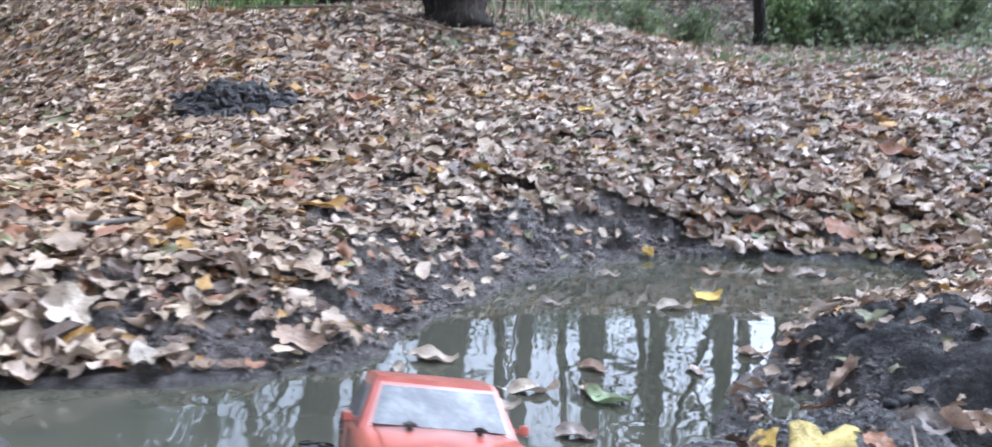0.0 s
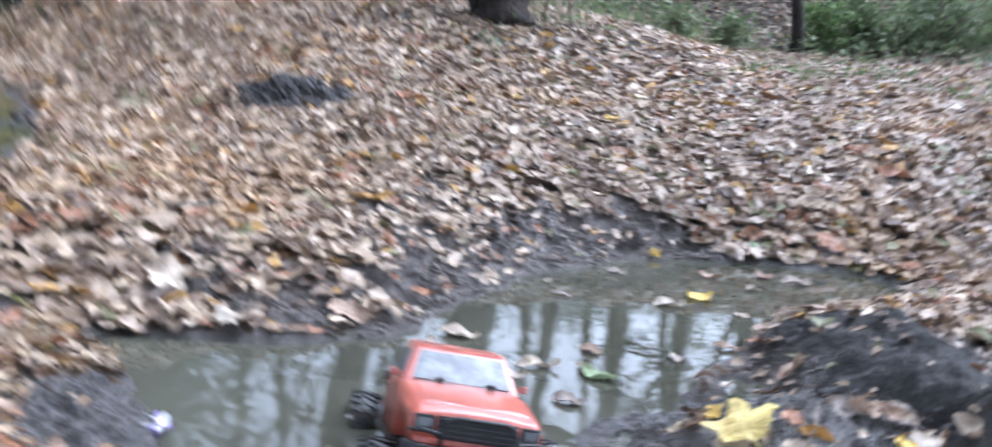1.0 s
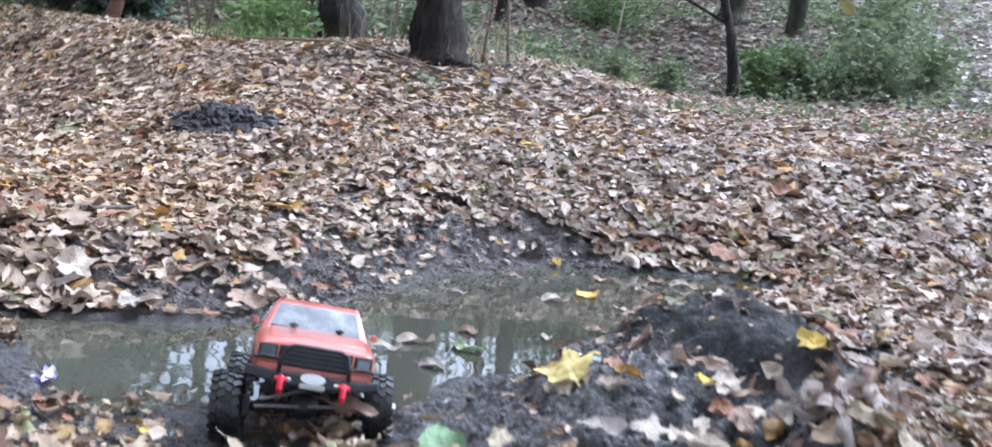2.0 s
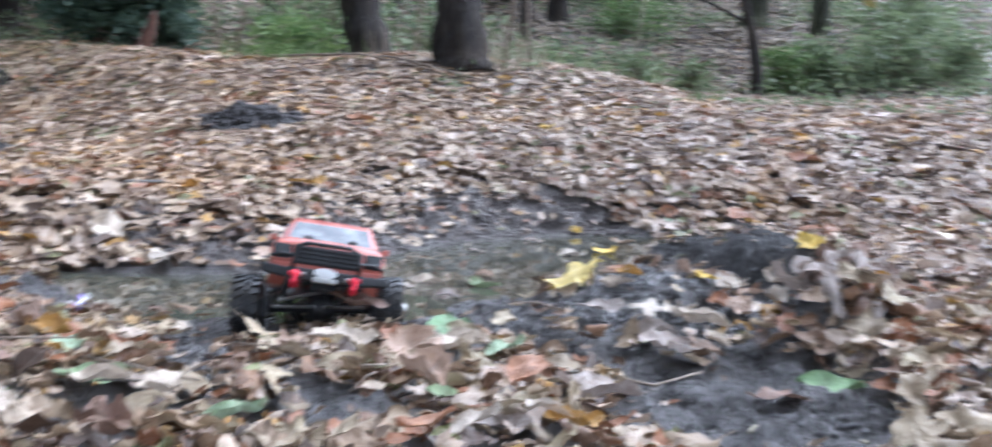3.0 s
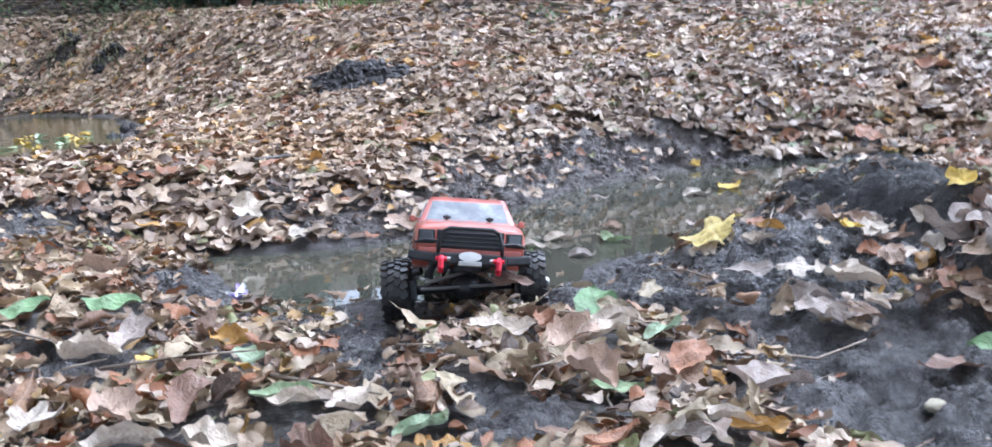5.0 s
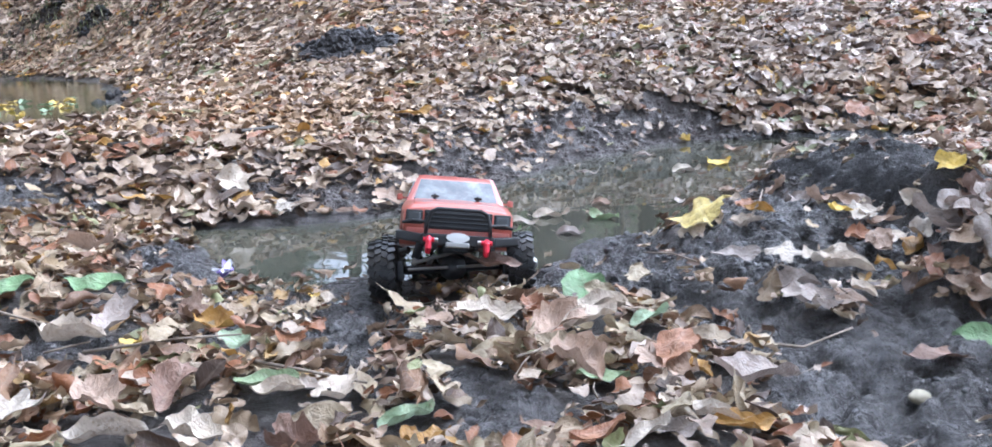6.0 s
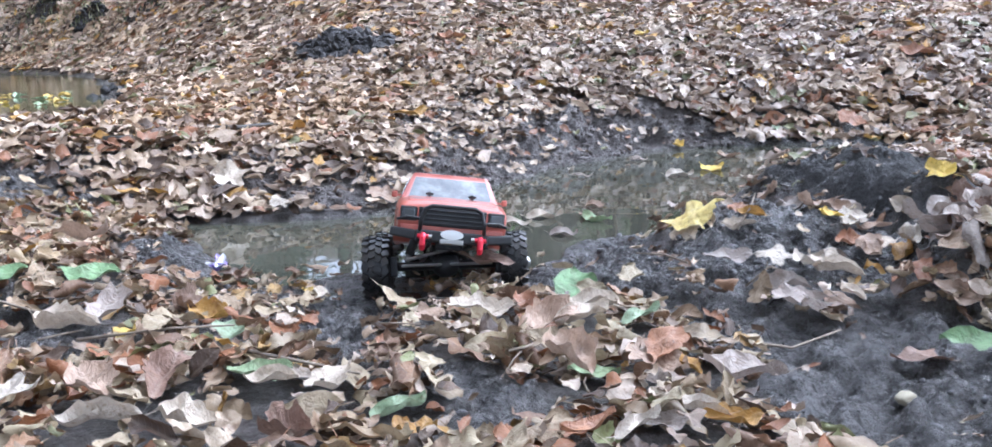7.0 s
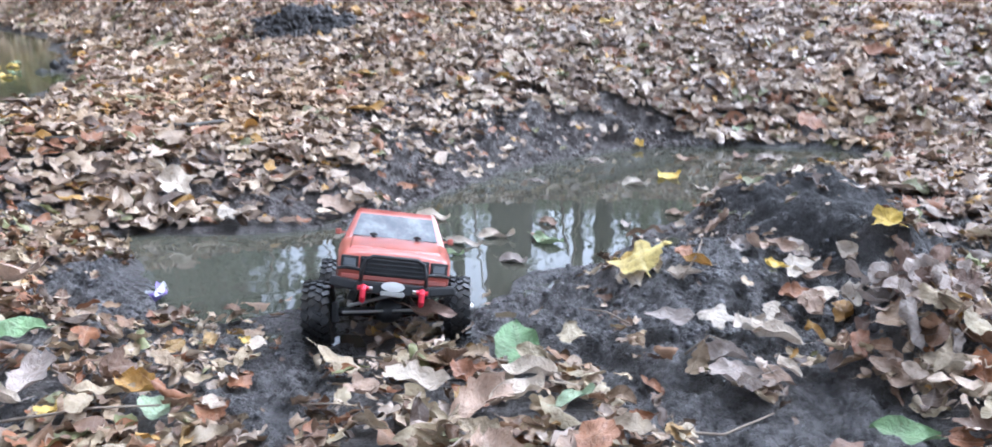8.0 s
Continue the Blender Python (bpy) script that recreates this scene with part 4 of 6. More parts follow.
def strew(n, x0, x1, y0, y1, r, keep_mud=0.04):
    x, y = r.uniform(x0, x1, n), r.uniform(y0, y1, n)
    inside = np.minimum(shore(x, y, POND), shore(x, y, PUDDLE) - .09 * (1 + vnoise(x, y, .12, 51)))
    keep = (inside > 0.012) & (r.uniform(0, 1, n) > bare(x, y) * (1 - keep_mud))
    keep &= ~((np.abs(x) < 0.24) & (y > 0.68) & (y < 1.12) & (r.uniform(0, 1, n) > 0.25))
    x, y = x[keep], y[keep]
    free = np.ones(len(x), bool)
    for h in HEROES:
        free &= np.hypot(x - h[2], y - h[3] + (.15 * h[4] if h[3] < .4 else 0)) > (0.48 if h[3] < .4 else 0.45 if y1 < 1.3 else 0.42) * h[4]
    free &= np.hypot(x + .469, y - .90) > .06
    return x[free], y[free]


def fan(x, y, spread=0.78, margin=0.6):
    """Whether a place lies in the strip of wood that opens out from the near bank."""
    return np.abs(x - 0.1) < margin + spread * (y + 0.6)


r1 = np.random.RandomState(11)
FLAKE = [(np.array([(-.27, -.05, .10), (0, -.5, 0), (.27, .05, .06), (0, .5, .08), (.02, 0, -.02)]), np.array([(4, 0, 1), (4, 1, 2), (4, 2, 3), (4, 3, 0)]), np.zeros((5, 2)))]
ROUGH = [(v * (1, k, b), f, uv) for v, f, uv in FLAKE for k, b in ((1, 1), (.8, 2.2), (.7, -1.6))]
# the stretches of leaf litter, near to far: count, bounds, size, tilt, heap
for count, x0, x1, y0, y1, size, tilt, heap, shapes, label in (
        (7100, -1.35, 1.45, -0.05, 1.25, .039, .32, .026, FINE, "curled dry beige and brown leaves heaped on the near bank"),
        (5200, -.80, 1.0, -.03, 1.15, .025, .42, .034, COARSE, "small curled leaves and bits of leaf among the larger ones"),
        (18500, -2.1, 2.1, 1.25, 2.5, .055, .14, .026, COARSE, "close carpet of small flat beige and brown leaves by the pond"),
        (26000, -3.2, 3.0, 2.5, 4.2, .061, .15, .028, COARSE, "thick carpet of dry beige and brown fallen leaves"),
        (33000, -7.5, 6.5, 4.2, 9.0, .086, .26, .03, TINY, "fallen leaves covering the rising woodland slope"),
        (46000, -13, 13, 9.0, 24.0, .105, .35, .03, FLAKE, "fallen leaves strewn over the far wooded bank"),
        (23000, -7.0, -1.4, 2.6, 7.6, .096, .16, .022, TINY, "fallen leaves on the bank above the green puddle"),
        (27000, -6.0, 6.5, -5.5, 0.0, .058, .3, .03, ROUGH, "fallen leaves on the ground behind the near bank"),
        (14000, 0.9, 6.5, -0.05, 5.0, .060, .3, .03, ROUGH, "fallen leaves on the ground beyond the mud mound"),
        (12500, -6.0, -0.8, -0.05, 4.5, .060, .3, .03, ROUGH, "fallen leaves on the ground beside the puddle")):
    x, y = strew(count, x0, x1, y0, y1, r1, .08 if y0 == 1.25 else .012 if y1 < 1.3 else .04)
    ok = fan(x, y, np.where(x < 0, .84, .62) if shapes is FLAKE else .78) & (y > -.05) if shapes is not ROUGH else ~fan(x, y) | (y < -.05) | (x > np.where(y < 1.25, 1.45, np.where(y < 2.5, 2.1, np.where(y < 4.2, 3.0, 6.5)))) | (x < np.where(y < 1.25, -1.35, np.where(y < 2.5, -2.1, -3.2)))
    x, y = x[ok], y[ok]
    sx, sy = slope(x, y, 0.06 if shapes is FINE else 0.16)
    s = size * np.clip(r1.lognormal(0, 0.28, len(x)), 0.45, 1.5) * (1 - 0.35 * bare(x, y))
    scatter("leaf_litter", shapes, x, y, land(x, y) + r1.uniform(0.0, heap, len(x)), s, turns(len(x), sx, sy, tilt, r1), label)

# leaf crumbs and torn pieces between the leaves
x, y = strew(9500, -1.3, 1.3, -.05, 2.5, r1, .05)
sx, sy = slope(x, y, 0.03)
scatter("leaf_crumbs", TINY + TINY[:1], x, y, land(x, y) + r1.uniform(.002, .016, len(x)), .015 * np.clip(r1.lognormal(0, .45, len(x)), .4, 2.0), turns(len(x), sx, sy, .45, r1), "torn crumbs of brown dead leaf on mud and leaves")

# crumbs and clods of wet mud
M_CLOD = mat("wet_mud_clods", rough=0.42)
grain(M_CLOD, [(0.036, 0.033, 0.034), (0.088, 0.083, 0.086), (0.18, 0.173, 0.178)], 34.0, relief=0.8, relief_scale=160.0, depth=0.004)
r3 = np.random.RandomState(31)
cx_, cy_ = r3.uniform(-1.2, 1.2, 150000), r3.uniform(0.05, 3.0, 150000)
fx_, fy_ = r3.uniform(-5.4, -1.5, 110000), r3.uniform(2.7, 7.5, 110000)
hx_, hy_ = r3.uniform(-1.5, -.6, 26000), r3.uniform(2.95, 3.6, 26000)
cx_, cy_ = np.concatenate([cx_, fx_, hx_]), np.concatenate([cy_, fy_, hy_])
keep_ = (bare(cx_, cy_) > r3.uniform(.25, 1.0, len(cx_))) & (r3.uniform(0, 1, len(cx_)) < np.where(cy_ < .62, .2, np.where(cy_ < 1.12, .55, np.where(cy_ < 2.7, .75, 1)))) & (shore(cx_, cy_, POND) > -0.004) & (shore(cx_, cy_, MOUND) > -0.01) & (r3.uniform(0, 1, len(cx_)) < .46 + .7 * vnoise(cx_, cy_, .06, 41))
cx_, cy_ = cx_[keep_], cy_[keep_]
ico = bmesh.new()
bmesh.ops.create_icosphere(ico, subdivisions=1, radius=1.0)
ico_f = np.array([[v.index for v in f.verts] for f in ico.faces])
ico_v = np.array([v.co for v in ico.verts])
ico.free()
n_ = len(cx_)
size_ = np.where(cy_ > 2.7, .0075, np.where(cy_ < .62, .0014, np.where(cy_ < 1.12, .0022, .0028))) * np.clip(r3.lognormal(0.05, .6, n_), .4, 3.4)
w_ = ico_v[None] * (1 + r3.uniform(-.5, .5, (n_, len(ico_v), 1))) * (size_[:, None] * r3.uniform(.7, 1.3, (n_, 3)))[:, None, :] * (1.1, 1.1, .85)
w_ = w_ + np.stack([cx_, cy_, land(cx_, cy_) + size_ * np.where(cy_ > 2.7, .15, -.15)], -1)[:, None, :]
M_CLAY = mat("wet_brown_clods", rough=0.55)
grain(M_CLAY, [(0.044, 0.034, 0.030), (0.10, 0.082, 0.073), (0.18, 0.152, 0.138)], 34.0, relief=0.8, relief_scale=160.0, depth=0.004)
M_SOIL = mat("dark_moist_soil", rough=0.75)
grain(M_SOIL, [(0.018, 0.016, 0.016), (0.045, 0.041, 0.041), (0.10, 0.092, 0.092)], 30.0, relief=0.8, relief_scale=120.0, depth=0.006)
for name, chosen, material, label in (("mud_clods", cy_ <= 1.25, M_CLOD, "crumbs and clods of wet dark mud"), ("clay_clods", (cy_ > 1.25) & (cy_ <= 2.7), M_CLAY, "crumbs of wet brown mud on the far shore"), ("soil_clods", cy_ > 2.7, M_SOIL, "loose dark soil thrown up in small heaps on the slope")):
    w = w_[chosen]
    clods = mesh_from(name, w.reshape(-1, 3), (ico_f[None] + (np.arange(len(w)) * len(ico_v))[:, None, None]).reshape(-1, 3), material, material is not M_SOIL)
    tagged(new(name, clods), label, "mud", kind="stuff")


# ---- radio-controlled truck, climbing out of the water ----
def rounded_section(w, zb, zt, y, r=0.012, crown=0.004):
    """One closed cross-section of a body shell, seen from the front."""
    return [(-w, y, zb), (-w * 1.01, y, (zb + zt) / 2), (-w, y, zt - r), (-w + r * 0.35, y, zt - r * 0.3), (-w + r, y, zt), (-w * 0.5, y, zt + crown * 0.7), (0, y, zt + crown),
            (w * 0.5, y, zt + crown * 0.7), (w - r, y, zt), (w - r * 0.35, y, zt - r * 0.3), (w, y, zt - r), (w * 1.01, y, (zb + zt) / 2), (w, y, zb)]


def loft(sections, bm=None):
    made = bmesh.new()
    rings = [[made.verts.new(p) for p in s] for s in sections]
    n = len(rings[0])
    for u, v in zip(rings, rings[1:]):
        for j in range(n):
            made.faces.new((u[j], u[(j + 1) % n], v[(j + 1) % n], v[j]))
    made.faces.new(rings[0])
    made.faces.new(rings[-1][::-1])
    bmesh.ops.recalc_face_normals(made, faces=made.faces)
    return join(bm, made)


def arch(y, centre, r, low):
    d = abs(y - centre)
    return max(low, 0.054 + math.sqrt(r * r - d * d)) if d < r else low


def rc_truck():
    truck = hold("rc_truck", pose(-.070, .903, -.036, 15, -8, 193.5), "muddy red-orange radio-controlled pickup truck climbing out of the pond", "toy truck")
    # painted shell: bonnet, wings and doors
    ys = [.223, .220, .214, .205, .195, .180, .165, .15, .135, .12, .105, .095, .088, .06, .02, -.02, -.05, -.066, -.070]
    secs = []
    for y in ys:
        zt = float(np.interp(y, [-.07, .07, .12, .20, .215, .223], [.150, .152, .150, .139, .135, .130]))
        w = float(np.interp(y, [-.07, .0, .10, .21, .223], [.083, .085, .085, .080, .077]))
        secs.append(rounded_section(w, arch(y, .156, .067, .080 if y < .215 else .094), zt, y))
    body = part("body", loft(secs), M_PAINT, truck, "faded red-orange painted shell", True)
    # bonnet bulge and panel lines
    bm = loft([rounded_section(w, z - .006, z, y, .004, .001) for y, w, z in ((.208, .066, .1400), (.19, .067, .1425), (.17, .067, .1455), (.12, .067, .1525), (.088, .067, .1545))])
    part("bonnet_panel", bm, M_PAINT, body, "", True)
    for s in (-1, 1):
        bm = box((.0012, .0014, .066), (s * .0858, .052, .114))
        box((.0012, .0014, .066), (s * .0848, -.045, .114), bm=bm)
        box((.0012, .098, .0014), (s * .0853, .003, .083), bm=bm)
        part("door_gap", bm, M_PLASTIC, body)
        bm = box((.003, .016, .004), (s * .0865, -.03, .133), .001)
        part("door_handle", bm, M_PLASTIC, body)
    # cab: pillars and roof round the glass
    def cab(z, grow=0.0):
        t = (z - .150) / .046
        f, b, w = .078 - .046 * t, -.064 + .008 * t, .079 - .016 * t
        return [(-w, b, z), (-w, f - .004, z), (-w + .006, f, z), (0, f + .003, z), (w - .006, f, z), (w, f - .004, z), (w, b, z)]
    bm = bmesh.new()
    rings = [[bm.verts.new(p) for p in cab(z)] for z in (.148, .163, .181, .193)]
    top = [bm.verts.new((x * .94, y * .96 - .001, .1985)) for x, y, z in cab(.193)]
    rings.append(top)
    for u, v in zip(rings, rings[1:]):
        for j in range(7):
            bm.faces.new((u[j], u[(j + 1) % 7], v[(j + 1) % 7], v[j]))
    bm.faces.new(top)
    bmesh.ops.recalc_face_normals(bm, faces=bm.faces)
    cabin = part("cab", bm, M_PAINT, truck, "faded red cab with a flat roof", True)
    me = cabin.data
    me.polygons.foreach_set("use_smooth", np.full(len(me.polygons), False))

    def pane(name, corners, label):
        bm = bmesh.new()
        f = bm.faces.new([bm.verts.new(c) for c in corners])
        r = bmesh.ops.extrude_face_region(bm, geom=[f])
        n = f.normal if f.normal.length else Vector((0, 0, 1))
        bm.normal_update()
        bmesh.ops.translate(bm, verts=[v for v in r["geom"] if isinstance(v, bmesh.types.BMVert)], vec=f.normal * 0.0015)
        bmesh.ops.recalc_face_normals(bm, faces=bm.faces)
        return part(name, bm, M_GLASS, cabin, label)

    def on_front(x, t):          # a place on the windscreen's plane, a little proud
        return (x * (.079 - .016 * t) / .079, .078 - .046 * t + .0045 - abs(x) * .02, .150 + .046 * t)
    pane("windscreen", [on_front(-.068, .10), on_front(-.034, .10), on_front(0, .10), on_front(.034, .10), on_front(.068, .10), on_front(.070, .86), on_front(.035, .86), on_front(0, .86), on_front(-.035, .86), on_front(-.070, .86)],
         "grey tinted windscreen with pale reflected sky put in its colour")
    for s in (-1, 1):
        def side(y, t):
            return (s * (.0795 - .016 * t + .001), y, .150 + .046 * t)
        pane("side_window", [side(.058, .10), side(-.045, .10), side(-.043, .82), side(.028, .82)], "dark tinted side window")
        bm = box((.009, .008, .010), (s * .090, .055, .158), .002)
        box((.014, .003, .003), (s * .084, .055, .157), bm=bm)
        part("wing_mirror", bm, M_PAINT, cabin)
    pane("rear_window", [(-.055, -.0665, .158), (.055, -.0665, .158), (.048, -.0605, .188), (-.048, -.0605, .188)], "dark rear window")
    for s in (-1, 1):          # wipers and body pins on the bonnet
        part("body_pin", box((.013, .006, .004), (s * .034, .100, .1595), .0015, (0, 0, s * 20), bm=tube([(s * .034, .100, .153), (s * .034, .100, .1625)], [.0032, .0026], 10)), M_PLASTIC, body, "black body post pin")
    # nose: grille, lamps, lower strip
    grille = part("grille", box((.098, .004, .027), (0, .2235, .1155), .0015), M_PLASTIC, truck, "black slatted grille")
    for k in range(4):
        part("grille_slat", box((.094, .003, .0028), (0, .2265, .1060 + k * .0062), .0008), M_PLASTIC, grille)
    part("valance", box((.150, .006, .0085), (0, .2215, .0985), .002), M_PAINT, truck)
    for s in (-1, 1):
        lamp = part("headlight", box((.025, .004, .021), (s * .0635, .2225, .1180), .002), M_PLASTIC, truck, "square headlight with a black surround")
        part("lens", box((.019, .003, .015), (s * .0635, .2255, .1180), .002), M_LAMP, lamp, "clear glass lens")
    # bumper, hoop, shackles, badge
    bumper = part("front_bumper", box((.105, .018, .017), (0, .237, .0865), .003), M_PLASTIC, truck, "black steel winch bumper")
    for s in (-1, 1):
        bm = box((.040, .016, .014), (s * .068, .228, .089), .003, (0, s * -6, s * -16))
        part("bumper_wing", bm, M_PLASTIC, bumper)
        sh = tube([(s * .041, .247, .088), (s * .041, .254, .083), (s * .041, .2545, .074), (s * .041, .249, .069), (s * .041, .245, .074), (s * .041, .247, .084)], .0042, 8)
        tube([(s * .033, .248, .0855), (s * .049, .248, .0855)], .0032, 8, bm=sh)
        part("shackle", sh, M_SHACKLE, bumper, "bright red tow shackle")
        part("shackle_pin", tube([(s * .028, .248, .0855), (s * .034, .248, .0855)], .0030, 8), M_STEEL, bumper)
    part("bull_bar", tube([(-.046, .243, .092), (-.045, .247, .110), (-.040, .246, .125), (-.031, .245, .1300), (.031, .245, .1300), (.040, .246, .125), (.045, .247, .110), (.046, .243, .092)], .0030, 8),
         M_PLASTIC, bumper, "thin black hoop over the bumper", True)
    for s in (-1, 1):
        part("brush_guard_rail", tube([(s * .044, .246, .110), (s * .066, .238, .112), (s * .079, .222, .109)], .0024, 6), M_PLASTIC, bumper)
    bm = lathe([(.2465, .002), (.2470, .0165), (.2495, .0165), (.2500, .002)], 24, "Y")
    bmesh.ops.transform(bm, matrix=Matrix.Translation((0, 0, .0905)) @ Matrix.Diagonal((1, 1, .42, 1)), verts=bm.verts)
    part("badge", bm, M_BADGE, bumper, "small white oval plate")
    part("winch_fairlead", box((.034, .008, .008), (0, .2465, .080), .002), M_STEEL, bumper)
    # chassis
    for s in (-1, 1):
        part("chassis_rail", box((.006, .40, .014), (s * .030, .01, .083), .001), M_PLASTIC, truck)
        part("rock_slider", tube([(s * .070, .080, .074), (s * .082, .066, .070), (s * .082, -.055, .070), (s * .070, -.068, .074)], .0042, 8), M_PLASTIC, truck)
        part("inner_wheel_arch", box((.045, .12, .004), (s * .058, .150, .1235), .001), M_PLASTIC, truck)
    part("gearbox", box((.045, .10, .038), (0, .02, .074), .006), M_PLASTIC, truck)
    part("front_electronics_tray", box((.07, .07, .03), (0, .165, .098), .004), M_PLASTIC, truck)
    bed = part("rear_deck", box((.150, .135, .006), (0, -.140, .118), .0015), M_PLASTIC, truck, "low black rear deck behind the cab")
    for s in (-1, 1):
        part("deck_rail", tube([(s * .072, -.075, .122), (s * .072, -.080, .142), (s * .072, -.2, .134), (s * .072, -.207, .12)], .0030, 7), M_PLASTIC, bed)
    for y in (-.095, -.12, -.145, -.17, -.195):
        part("deck_slat", box((.142, .012, .003), (0, y, .1225), .0008), M_PLASTIC, bed)
    part("rear_bumper", box((.14, .014, .015), (0, -.222, .085), .003), M_PLASTIC, truck)

    # wheels: one, then three copies
    def wheel(at, steer, name_parent):
        hub = part("wheel", lathe([(-.012, .004), (-.012, .010), (.021, .010), (.025, .006), (.026, .002)], 12), M_STEEL, name_parent, "", True, at @ pose(0, 0, 0, 0, 0, steer))
        return hub
    tyre_bm = lathe([(-.020, .030), (-.0225, .036), (-.0228, .044), (-.020, .0505), (-.012, .0525), (0, .053), (.012, .0525), (.020, .0505), (.0228, .044), (.0225, .036), (.020, .030)], 48)
    for k in range(22):
        a = 2 * math.pi * k / 22
        for row, (x, w, tw, off) in enumerate(((-.0165, .013, 24, 0), (.0165, .013, -24, .5), (-.0055, .0095, -30, .35), (.0055, .0095, 30, .8))):
            t = a + off * 2 * math.pi / 22
            b = bmesh.new()
            size = (w, .0082, .0058 if abs(x) > .01 else .0048)
            bmesh.ops.create_cube(b, size=1.0, matrix=Matrix.Rotation(t, 4, "X") @ pose(x, 0, .0535 if abs(x) < .01 else .0525, 0, 14 if x > .01 else -14 if x < -.01 else 0, tw) @ Matrix.Diagonal((*size, 1)))
            join(tyre_bm, b)
    bmesh.ops.scale(tyre_bm, vec=(.86, .87, .87), verts=tyre_bm.verts)
    tyre_me = bpy.data.meshes.new("tyre")
    tyre_bm.to_mesh(tyre_me)
    tyre_bm.free()
    tyre_me.materials.append(M_RUBBER)
    rim_bm = lathe([(-.018, .022), (-.019, .031), (.019, .031), (.0215, .030), (.0215, .0265), (.012, .0245), (.010, .012), (.013, .010), (.014, .002)], 36)
    for k in range(8):
        t = 2 * math.pi * k / 8
        b = bmesh.new()
        bmesh.ops.create_cube(b, size=1.0, matrix=Matrix.Rotation(t, 4, "X") @ pose(.014, 0, .018, 0, 0, 0) @ Matrix.Diagonal((.006, .006, .017, 1)))
        join(rim_bm, b)
        b = bmesh.new()
        bmesh.ops.create_cube(b, size=1.0, matrix=Matrix.Rotation(t + .3, 4, "X") @ pose(.0222, 0, .0283, 0, 0, 0) @ Matrix.Diagonal((.002, .0025, .0025, 1)))
        join(rim_bm, b)
    bmesh.ops.scale(rim_bm, vec=(.86, .87, .87), verts=rim_bm.verts)
    rim_me = bpy.data.meshes.new("rim")
    rim_bm.to_mesh(rim_me)
    rim_bm.free()
    rim_me.materials.append(M_RIM)
    for y, tilt, rise, steer in ((.156, 7.0, .0, -5), (-.156, -2.0, .002, 0)):
        # live axle, tilting against the body
        ax = pose(0, y, .0485 + rise, 0, tilt, 0)
        bm = tube([(-.088, 0, 0), (-.03, 0, 0), (.03, 0, 0), (.088, 0, 0)], [.0065, .007, .007, .0065], 10)
        join(bm, lathe([(-.02, .004), (-.016, .013), (-.004, .0185), (.008, .0185), (.018, .012), (.022, .004)], 16))
        axle = part("axle", bm, M_PLASTIC, truck, "black axle housing with a bulging differential", True, ax)
        for s in (-1, 1):
            at = pose(s * .1025, 0, 0) @ (pose(0, 0, 0, 0, 0, 180) if s < 0 else pose(0, 0, 0))
            hub = wheel(ax @ at, steer, truck)
            hub.rotation_mode = "XYZ"
            for nm, me in (("tyre", tyre_me), ("rim", rim_me)):
                ob = new(nm, me)
                ob.parent = hub
            part("axle_knuckle", box((.012, .022, .030), (s * .080, 0, 0), .003), M_PLASTIC, axle)
            top = Vector((s * .040, y - .012 * (1 if y > 0 else -1), .125))
            low = ax @ Vector((s * .060, 0, .008))
            shock = part("shock_absorber", tube([low, low.lerp(top, .5)], .0038, 8), M_STEEL, truck)
            part("spring", tube([low.lerp(top, .12), low.lerp(top, .3), low.lerp(top, .5), low.lerp(top, .72), low.lerp(top, .95)], [.0072, .0066, .0072, .0066, .0072], 10), M_PLASTIC, shock)
            part("link_rod", tube([ax @ Vector((s * .045, 0, -.004)), (s * .028, y * .25, .066)], .0034, 8), M_STEEL, truck)
        if y > 0:
            part("tie_rod", tube([ax @ Vector((-.068, .016, .001)), ax @ Vector((.068, .016, .001))], .0024, 8), M_STEEL, truck, "steel steering rod")
            part("panhard_rod", tube([ax @ Vector((.060, .012, .010)), (-.034, y + .012, .084)], .0028, 8), M_STEEL, truck, "slanting steel panhard rod")
            part("servo", box((.04, .02, .03), (0, y + .012, .085), .003), M_PLASTIC, truck)
    return truck


rc_truck()


# ---- single leaves that stand out ----
LEAF_CACHE = {}


def lay_leaf(kind, material, x, y, size, turn, label, lift=0.006, curl=0.5, bend=0.4, tip=0.0, lean=0.0, on=None, seed=0, wave=.035, face=.10):
    key = (kind, material.name, round(curl, 1), round(bend, 1), seed)
    if key not in LEAF_CACHE:
        v, f, uv = leaf_shape(kind, True, curl, bend, 0.2, wave, seed, .20)
        LEAF_CACHE[key] = mesh_from("fallen_leaf", v, f, material, True, uv)
    ob = new("fallen_leaf", LEAF_CACHE[key])
    z = float(land(np.array([x]), np.array([y]))[0]) if on is None else on
    sx, sy = (0, 0) if on is not None else [float(v[0]) for v in slope(np.array([x]), np.array([y]), 0.07)]
    up = Vector((-sx, -sy - (face if on is None and y < 1.2 else 0), 1)).normalized()
    lay = up.to_track_quat("Z", "Y").to_matrix().to_4x4()
    ob.matrix_basis = Matrix.Translation((x, y, z + lift)) @ lay @ pose(0, 0, 0, 0, 0, turn) @ pose(0, 0, 0, tip, lean, 0) @ Matrix.Diagonal((size, size, size, 1))
    return tagged(ob, label, "leaf", "fallen leaves")


for row in HEROES:
    kind, material, x, y, size, turn, label, lift, curl, bend = row
    face = .25 if material is M_GREEN else .15 if material is M_CREAM else 0 if material is M_YELLOW else .2
    lay_leaf(kind, material, x, y, size * (.84 if y < .95 else 1), turn, label, lift * .8 + (.010 if y < .95 else .004), curl, bend, seed=int(abs(x * 100)) % 5, face=face)
